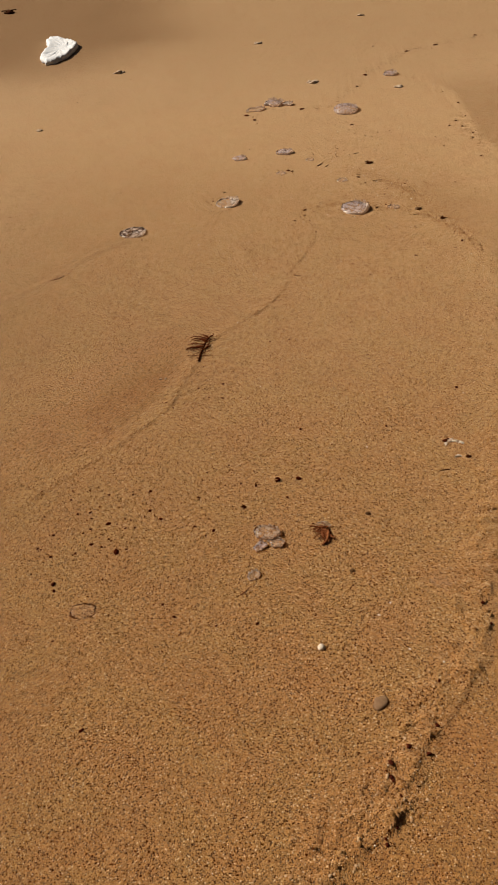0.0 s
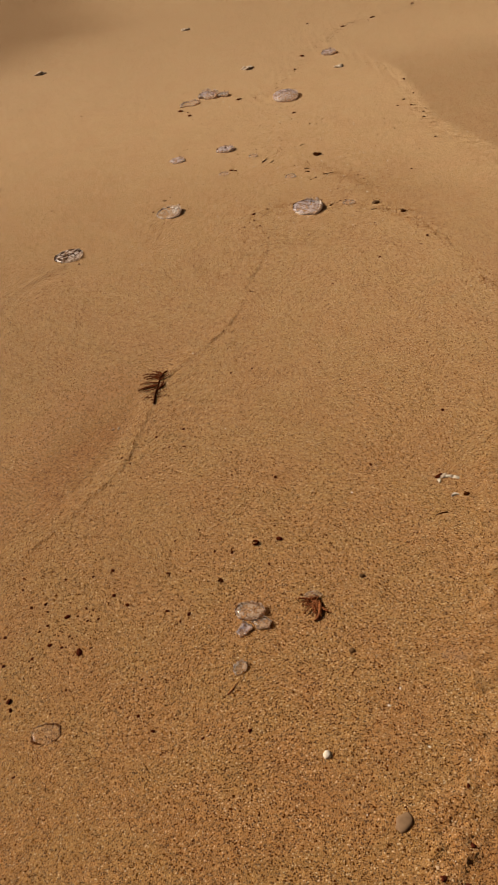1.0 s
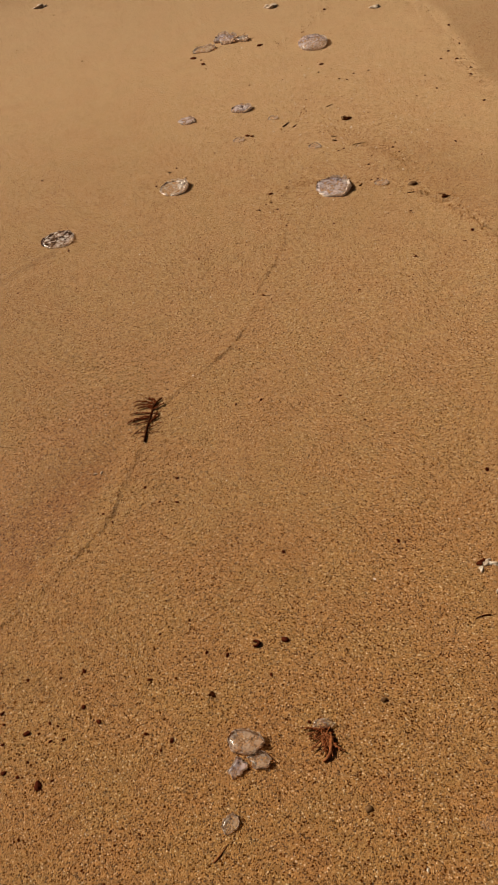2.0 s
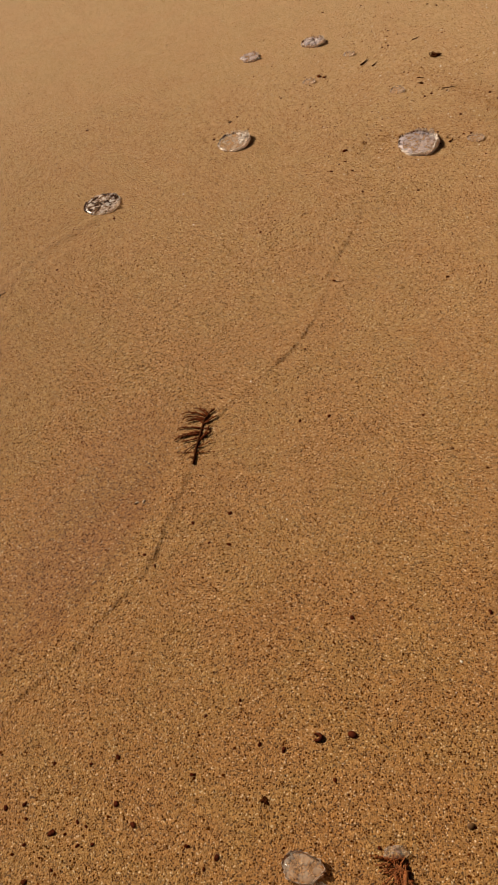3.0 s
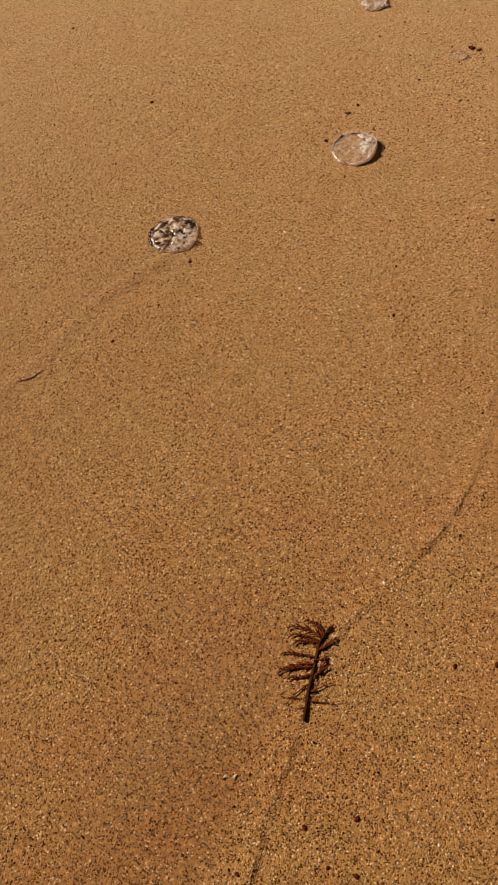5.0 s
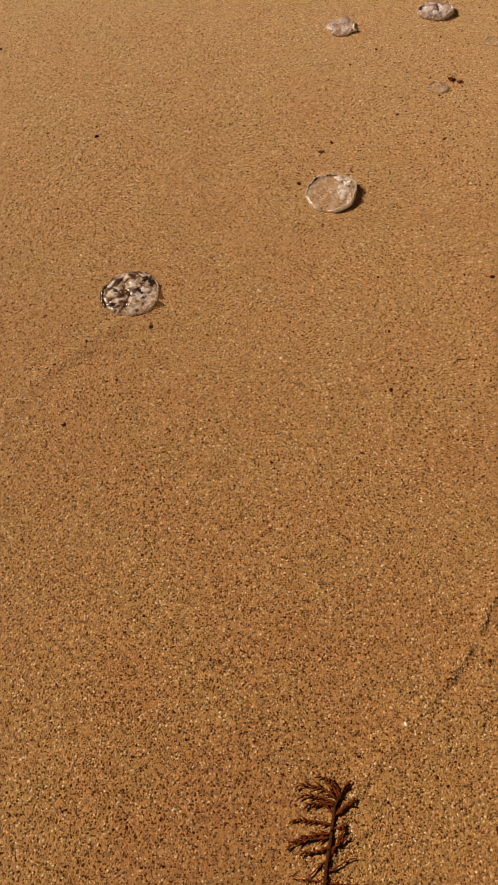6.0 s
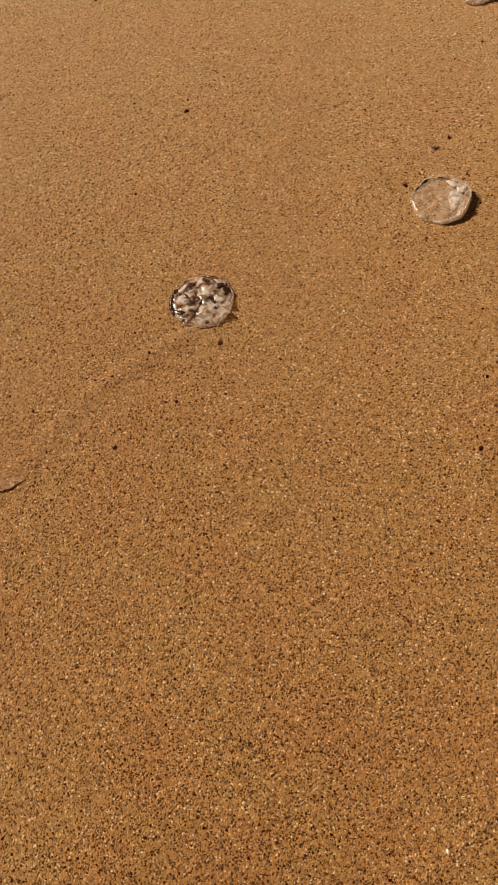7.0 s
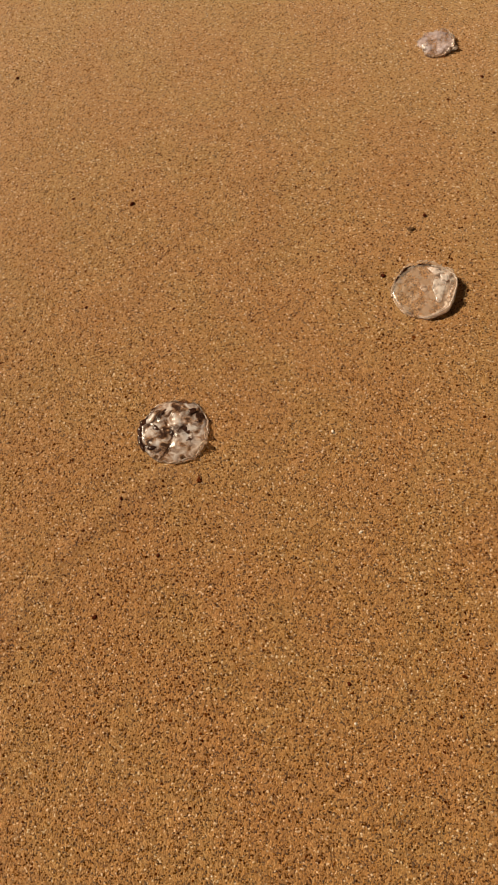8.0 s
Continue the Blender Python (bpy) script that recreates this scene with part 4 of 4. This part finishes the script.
weed_thread(1.139, 0.444, 0.050, -100, "thin dark weed thread along a swash line", WEED_DARK, 0.0022, 25, 8)
weed_thread(1.110, 0.124, 0.028, -70, "curled dark weed thread beside a jellyfish", WEED_DARK, 0.0028, 90, 9)
weed_thread(1.274, 0.031, 0.034, -92, "thin dark weed thread on the swash line", WEED_DARK, 0.0022, 30, 10)
weed_thread(0.842, 0.172, 0.017, -60, "tiny curled weed thread on sand", WEED_DARK, 0.0016, 120, 11)
weed_thread(0.735, -0.497, 0.030, -115, "fine dark weed thread beside a thin swash line", WEED_DARK, 0.0012, 50, 12)
weed_thread(0.746, -0.530, 0.044, 175, "fine dark weed thread lying on sand", WEED_DARK, 0.0009, 30, 13)
weed_thread(1.124, -1.692, 0.034, 80, "thin curved weed thread beside a broken shell", WEED_DARK, 0.0022, 30, 5)


def weed_scrap(x, y, size, seed, label, material=None):
    t = thing("weed_scrap", x, y, label, "seaweed", "dark weed scraps")
    rnd = random.Random(seed)
    part("clump", lump(size * 0.5, size * 0.42, size * 0.22, seed, 0.7, 3), material or WEED_DARK, t)
    for k in range(5):
        branch("frond", material or WEED_DARK, t, (0, 0, size * 0.12), rnd.uniform(0, 360), rnd.uniform(-50, 50), size * rnd.uniform(0.55, 0.95), size * 0.12, size * 0.11, seed * 9 + k, 2)


weed_scrap(0.705, 0.640, 0.016, 8, "tiny brown weed scrap beside a jelly scrap", WEED)
weed_scrap(0.722, 0.630, 0.011, 9, "tiny brown weed scrap beside a jelly scrap", WEED)
weed_scrap(1.050, 0.500, 0.014, 10, "small dark weed scrap on crumbly sand")
weed_scrap(1.116, 0.678, 0.030, 1, "black ragged seaweed scrap on sand")
weed_scrap(1.377, -0.022, 0.024, 2, "dark seaweed scrap on the swash line")
weed_scrap(-1.940, 5.144, 0.095, 3, "black seaweed clump on wet sand")
weed_scrap(1.245, -1.985, 0.028, 4, "dark brown seaweed scrap on the crumbly swash line", WEED)
weed_scrap(0.049, -0.086, 0.009, 5, "tiny brown weed scrap near a jellyfish", WEED)
weed_scrap(0.391, 0.402, 0.011, 6, "tiny yellow-brown weed scrap on sand", STONE_BROWN)
weed_scrap(0.565, -1.817, 0.013, 12, "small dark weed scrap on coarse sand")
weed_scrap(1.203, -1.642, 0.014, 7, "small dark weed scrap beside a shell piece")


# ---- stones and shells ----
def pebble(x, y, rx, ry, rz, material, seed, label, turn=0.0, rough=0.10, name="pebble", category="pebble", group=""):
    ob = part(name, lump(rx, ry, rz, seed, rough, 3, 0.62), material)
    ob.matrix_basis = pose(x, y, zg(x, y) - 0.15 * rz, 0, 0, turn)
    return tagged(ob, label, category, group)


pebble(0.878, -2.434, 0.0195, 0.0150, 0.0055, STONE_GREY, 2, "smooth olive-grey oval pebble lying on sand", 42, 0.22)
pebble(0.758, -2.287, 0.0080, 0.0088, 0.0065, SHELL, 6, "small white rounded shell pebble on sand", 10, 0.22)
pebble(0.899, -1.858, 0.0068, 0.0052, 0.004, STONE_BROWN, 8, "small brown stone half sunk in sand", 10, 0.2)
pebble(0.843, -2.058, 0.0070, 0.0060, 0.004, STONE_BROWN, 10, "small brown stone half sunk in coarse sand", 30, 0.2)
pebble(0.717, -1.709, 0.0085, 0.0062, 0.005, STONE_DARK, 9, "small dark oval seed on sand", -25, 0.08, "seed", "seed")
pebble(1.245, -1.885, 0.012, 0.009, 0.006, STONE_DARK, 12, "dark flat stone lying on sand", -15, 0.2)
pebble(1.286, 0.090, 0.017, 0.013, 0.008, STONE_BROWN, 14, "brown stone on the swash line", 0, 0.2)


def curled_shell():
    t = thing("curled_shell", 0.655, -1.713, "dark brown curled shell fragment, open on one side", "shell")
    pts = [Vector((0.0075 * math.cos(a), 0.006 * math.sin(a), 0.003)) for a in (radians(d) for d in range(-130, 131, 20))]
    part("curl", tube(pts, [0.0028 * (0.5 + math.sin(math.pi * (k + 0.6) / (len(pts) + 0.2))) / 1.2 for k in range(len(pts))], 7), STONE_DARK, t)


curled_shell()


def shell_chip(x, y, length, width, turn, seed, label, material=None):
    """A bent sliver of shell that stands a little out of the sand."""
    t = thing("shell_chip", x, y, label, "shell", "", turn)
    bm = bmesh.new()
    n = 10
    rows = []
    for i in range(n + 1):
        u = i / n
        w = width * math.sin(math.pi * (0.12 + 0.8 * u)) * (1 + 0.25 * noise.noise(Vector((u * 5, seed, 0))))
        bend = 0.25 * length * (1 - (2 * u - 1) ** 2)
        rows.append([bm.verts.new(((u - 0.5) * length, bend + v * w, h)) for v, h in ((-0.5, -0.001), (-0.25, 0.35 * width), (0.2, 0.5 * width), (0.5, 0.2 * width), (0.45, -0.001))])
    for r, s in zip(rows, rows[1:]):
        for k in range(4):
            bm.faces.new((r[k], r[k + 1], s[k + 1], s[k]))
        bm.faces.new((r[4], r[0], s[0], s[4]))
    bm.faces.new(rows[0])
    bm.faces.new(rows[-1][::-1])
    part("shell", bm, material or SHELL, t)




def broken_shell(x, y, rows, label):
    t = thing("broken_shell", x, y, label, "shell")
    for k, (dx, dy, r, turn) in enumerate(rows):
        ob = part("shard", lump(r, r * 0.55, r * 0.35, k + 2, 1.1, 3), SHELL if k % 2 == 0 else SHELL_WORN, t)
        ob.matrix_basis = pose(dx, dy, -0.0005, 0, 0, turn)
    part("hollow", lump(0.011, 0.006, 0.003, 8, 0.8, 3), STONE_DARK, t, "dark wet hollow").matrix_basis = pose(-0.016, 0.008, 0, 0, 0, 40)


broken_shell(1.167, -1.572, [(-0.020, -0.008, 0.008, 60), (-0.010, 0.004, 0.010, 30), (0.002, 0.002, 0.009, 5), (0.012, 0.003, 0.008, -20), (0.024, -0.004, 0.009, -25), (-0.002, 0.012, 0.007, 10)],
             "broken whitish shell half buried in sand")
shell_chip(1.173, -1.642, 0.020, 0.009, 10, 3, "small whitish shell chip on sand")
shell_chip(0.262, -1.184, 0.010, 0.006, 15, 4, "small cream shell chip half sunk in sand", SHELL_WORN)
shell_chip(0.279, -1.181, 0.009, 0.006, 60, 5, "small cream shell chip half sunk in sand", SHELL_WORN)
pebble(0.872, 2.170, 0.034, 0.022, 0.012, SHELL_WORN, 15, "pale open shell lying on damp sand", 0, 0.7, "shell_piece", "shell")
pebble(-0.492, 2.745, 0.034, 0.026, 0.012, SHELL_WORN, 16, "pale shell piece with a dark hollow, on damp sand", 0, 0.7, "shell_piece", "shell")
pebble(0.492, 3.290, 0.028, 0.020, 0.010, SHELL_WORN, 17, "pale shell piece on far damp sand", 0, 0.7, "shell_piece", "shell")
pebble(1.402, 1.933, 0.026, 0.020, 0.010, SHELL_WORN, 18, "brownish shell piece on far damp sand", 0, 0.7, "shell_piece", "shell")
pebble(1.324, 3.977, 0.026, 0.020, 0.010, SHELL_WORN, 19, "pale shell piece on far damp sand", 0, 0.7, "shell_piece", "shell")
pebble(-0.796, 1.549, 0.019, 0.014, 0.006, SHELL_WORN, 20, "brownish shell piece on damp sand", 0, 0.7, "shell_piece", "shell")


def strew(name, places, size, material, label, category, group, flat=0.55):
    """Small dark lumps, each a thing of its own, that share a few meshes."""
    rnd = random.Random(len(places) * 3 + int(size * 1e4))
    models = [lump(size, size * rnd.uniform(0.55, 0.9), size * flat, k + 5, 0.6, 3, 0.6) for k in range(5)]
    meshes = []
    for bm in models:
        me = bpy.data.meshes.new(name)
        bm.to_mesh(me)
        bm.free()
        me.materials.append(material)
        me.polygons.foreach_set("use_smooth", [True] * len(me.polygons))
        meshes.append(me)
    for x, y in places:
        s = rnd.uniform(0.75, 1.25)
        ob = new(name, rnd.choice(meshes))
        ob.matrix_basis = pose(x, y, zg(x, y) - 0.1 * s * size, 0, 0, rnd.uniform(0, 360)) @ Matrix.Diagonal((s, s, s, 1))
        tagged(ob, label, category, group)


strew("dark_pebble", [(0.196, -1.867), (0.235, -1.971), (0.963, -2.552), (0.885, -2.572), (0.778, 0.134), (0.090, -2.077)], 0.0072, STONE_DARK,
      "dark brown pebble pressed into sand", "pebble", "larger dark pebbles")
strew("dark_stone_bit", [(0.261, -1.964), (0.125, -1.973), (0.062, -1.984), (0.096, -2.099), (0.145, -1.843), (0.137, -1.820), (0.103, -1.825), (0.163, -1.942),
                         (0.378, -2.152), (0.410, -2.190), (0.242, -2.489), (0.240, -1.849), (0.339, -1.854), (0.886, -2.607), (0.862, -2.730), (0.883, -2.699),
                         (0.475, -1.225), (0.477, -1.304), (0.596, -1.733), (0.684, -1.785), (1.224, -1.302), (0.985, -1.485), (0.727, -1.485), (0.795, 0.019),
                         (1.248, -0.092), (1.196, 0.033), (1.385, -0.318), (0.570, 0.520)], 0.0046, STONE_DARK,
      "small dark stone bit on sand", "pebble", "small dark stone bits")
strew("dark_speck", [(0.696, -0.971), (0.643, -0.740), (0.394, -1.244), (0.321, -1.348), (0.434, -1.297), (0.296, -1.320), (0.041, -1.291), (0.731, 0.028), (0.417, 0.432),
                     (0.343, 0.304), (-0.093, -0.314), (-0.093, -0.279), (0.297, -0.392), (-0.190, 0.243), (0.904, -1.860), (0.752, -1.890)], 0.0040, STONE_DARK,
      "tiny dark stone speck on sand", "pebble", "tiny dark specks")
strew("far_pebble", [(1.067, 1.285), (1.149, 2.005), (1.554, 2.767), (1.770, 2.880), (2.082, 3.080), (1.337, 2.969), (0.462, 1.576), (0.513, 1.485), (0.792, 1.626), (1.222, 2.250)], 0.0135, STONE_DARK,
      "dark pebble on far damp sand", "pebble", "far dark pebbles", 0.3)
strew("patch_pebble", [(0.179, -1.750), (0.249, -1.752), (0.297, -1.740), (0.257, -1.856), (0.273, -1.885), (0.305, -1.820), (0.246, -1.887), (0.207, -1.924), (0.192, -1.953),
                       (0.435, -1.887), (0.487, -1.905), (0.467, -1.922), (0.436, -1.773), (0.453, -1.670), (0.553, -1.723), (0.514, -2.220), (0.127, -2.253), (0.072, -1.765),
                       (-0.021, -1.727), (0.019, -1.953), (0.611, -2.216), (0.010, -1.830), (0.052, -1.905), (0.150, -1.885)], 0.0042, STONE_DARK,
      "small dark stone bit among others on coarse sand", "pebble", "dark bits on the stony patch")
strew("flat_speck", [(0.729, 1.155), (0.880, 1.167), (1.047, 1.196), (1.199, 1.130), (1.266, 1.140), (1.495, 1.005), (1.425, 0.809), (1.130, 1.093), (1.163, 1.071), (0.967, 0.919),
                     (0.908, 0.933), (0.937, 0.795), (0.959, 0.801), (0.999, 0.590), (1.259, 0.385), (1.277, 0.343), (1.070, 0.185), (1.147, 0.157), (1.169, 0.157), (0.820, -0.094),
                     (0.982, -0.118), (0.887, 0.200), (0.849, 0.212), (0.895, 0.227), (0.776, 0.073), (1.152, 0.272), (1.076, 0.423), (1.053, 0.410), (0.875, 0.351), (0.838, 0.852),
                     (1.294, 0.297), (0.723, -0.489), (0.628, -0.978), (0.962, -1.091), (1.019, -0.518), (0.909, -0.829), (0.910, -0.989)], 0.0042, STONE_DARK,
      "tiny dark weed or stone speck on damp sand", "pebble", "specks on the damp flat")
strew("wet_edge_stone", [(1.145, 1.967), (1.292, 2.250), (1.501, 2.645), (1.651, 1.773), (1.707, 1.553), (1.707, 1.309), (1.594, 1.159), (1.642, 1.237), (1.659, 1.135), (1.697, 1.026),
                         (1.683, 0.954), (1.677, 0.688), (1.519, 0.864), (1.495, 0.367), (1.420, -0.257), (1.216, -0.374)], 0.0060, STONE_DARK,
      "small dark stone along the edge of smooth wet sand", "pebble", "stones along the wet edge")
strew("shore_speck", [(-0.118, 1.743), (-0.437, 1.736), (-0.514, 2.037), (-0.590, 2.294), (-0.381, 2.551), (0.253, 1.743), (0.529, 1.416), (0.502, 1.539), (0.497, 0.984), (0.531, 0.761),
                      (0.102, 1.065), (-0.428, 0.817), (-0.669, 2.079), (-1.118, 2.519), (-0.912, 1.099), (-0.639, 0.253), (-0.600, 0.108), (-0.538, 0.103),
                      (-0.133, 0.475), (0.516, -0.241)], 0.0044, STONE_DARK,
      "dark speck of stone on smooth damp sand", "pebble", "specks near the water")
# dark lumps added where clods on the crumbly line cast shadows
strew("edge_stone_bit", [(1.148, -2.232), (1.008, -2.383), (0.883, -2.601), (0.898, -2.640), (0.860, -2.719), (0.924, -2.538), (0.989, -2.489), (1.140, -2.170)], 0.0046, STONE_DARK,
      "dark lump for the shadow of a clod on the crumbly swash line", "pebble", "dark bits on the crumbly line")
strew("sand_speck", [(-0.004, -0.214), (-0.260, -0.263), (-0.299, 0.195), (-0.076, -0.122), (-0.113, -0.082), (0.519, -0.105), (-0.027, 0.239), (-0.253, 0.491), (-0.046, 0.463),
                     (-0.137, 0.508), (0.344, 0.302)], 0.0030, STONE_DARK,
      "tiny dark speck on sand near a jellyfish", "pebble", "specks near the jellyfish")
strew("shell_bit", [(0.508, -0.838), (0.599, -1.250), (0.307, -0.446), (0.263, 0.002), (0.310, -0.166), (0.926, -2.163), (0.897, -2.199), (1.026, -2.332), (0.956, -2.297), (0.839, -2.732), (0.919, -1.581)], 0.0029, SHELL,
      "tiny white shell bit on sand", "shell", "tiny white shell bits")

# ---- the tongue of foam ----
def foam_tongue():
    t = thing("foam_patch", -1.085, 3.510, "thick white sea foam at the edge of wet sand", "foam")
    bm = bmesh.new()
    rings, n = [], 72
    for q, h in ((0.0, 0.020), (0.35, 0.021), (0.62, 0.026), (0.80, 0.034), (0.90, 0.034), (0.97, 0.024), (1.0, 0.010), (0.985, -0.004)):
        ring = []
        for k in range(n):
            a = 2 * math.pi * k / n
            c, v = math.cos(a), math.sin(a)
            lobes = 1 + 0.10 * noise.noise(Vector((c * 3, v * 3, 2.0))) + 0.07 * noise.noise(Vector((c * 9, v * 9, 5.0)))
            x, y = 0.128 * c * q * lobes, 0.41 * v * q * lobes
            x -= 0.55 * max(0.0, y - 0.12)
            z = h * (1 + 0.35 * noise.noise(Vector((x * 22, y * 22, 3.0))) + 0.2 * noise.noise(Vector((x * 60, y * 60, 7.0)))) if h > 0 else h
            ring.append(bm.verts.new((x, y, z)))
            if q == 0.0:
                break
        rings.append(ring)
    for k in range(n):
        bm.faces.new((rings[0][0], rings[1][k], rings[1][(k + 1) % n]))
    for p, q in zip(rings[1:], rings[2:]):
        for k in range(n):
            bm.faces.new((p[k], q[k], q[(k + 1) % n], p[(k + 1) % n]))
    bm.faces.new(rings[-1][::-1])
    part("foam", bm, FOAM, t)


foam_tongue()
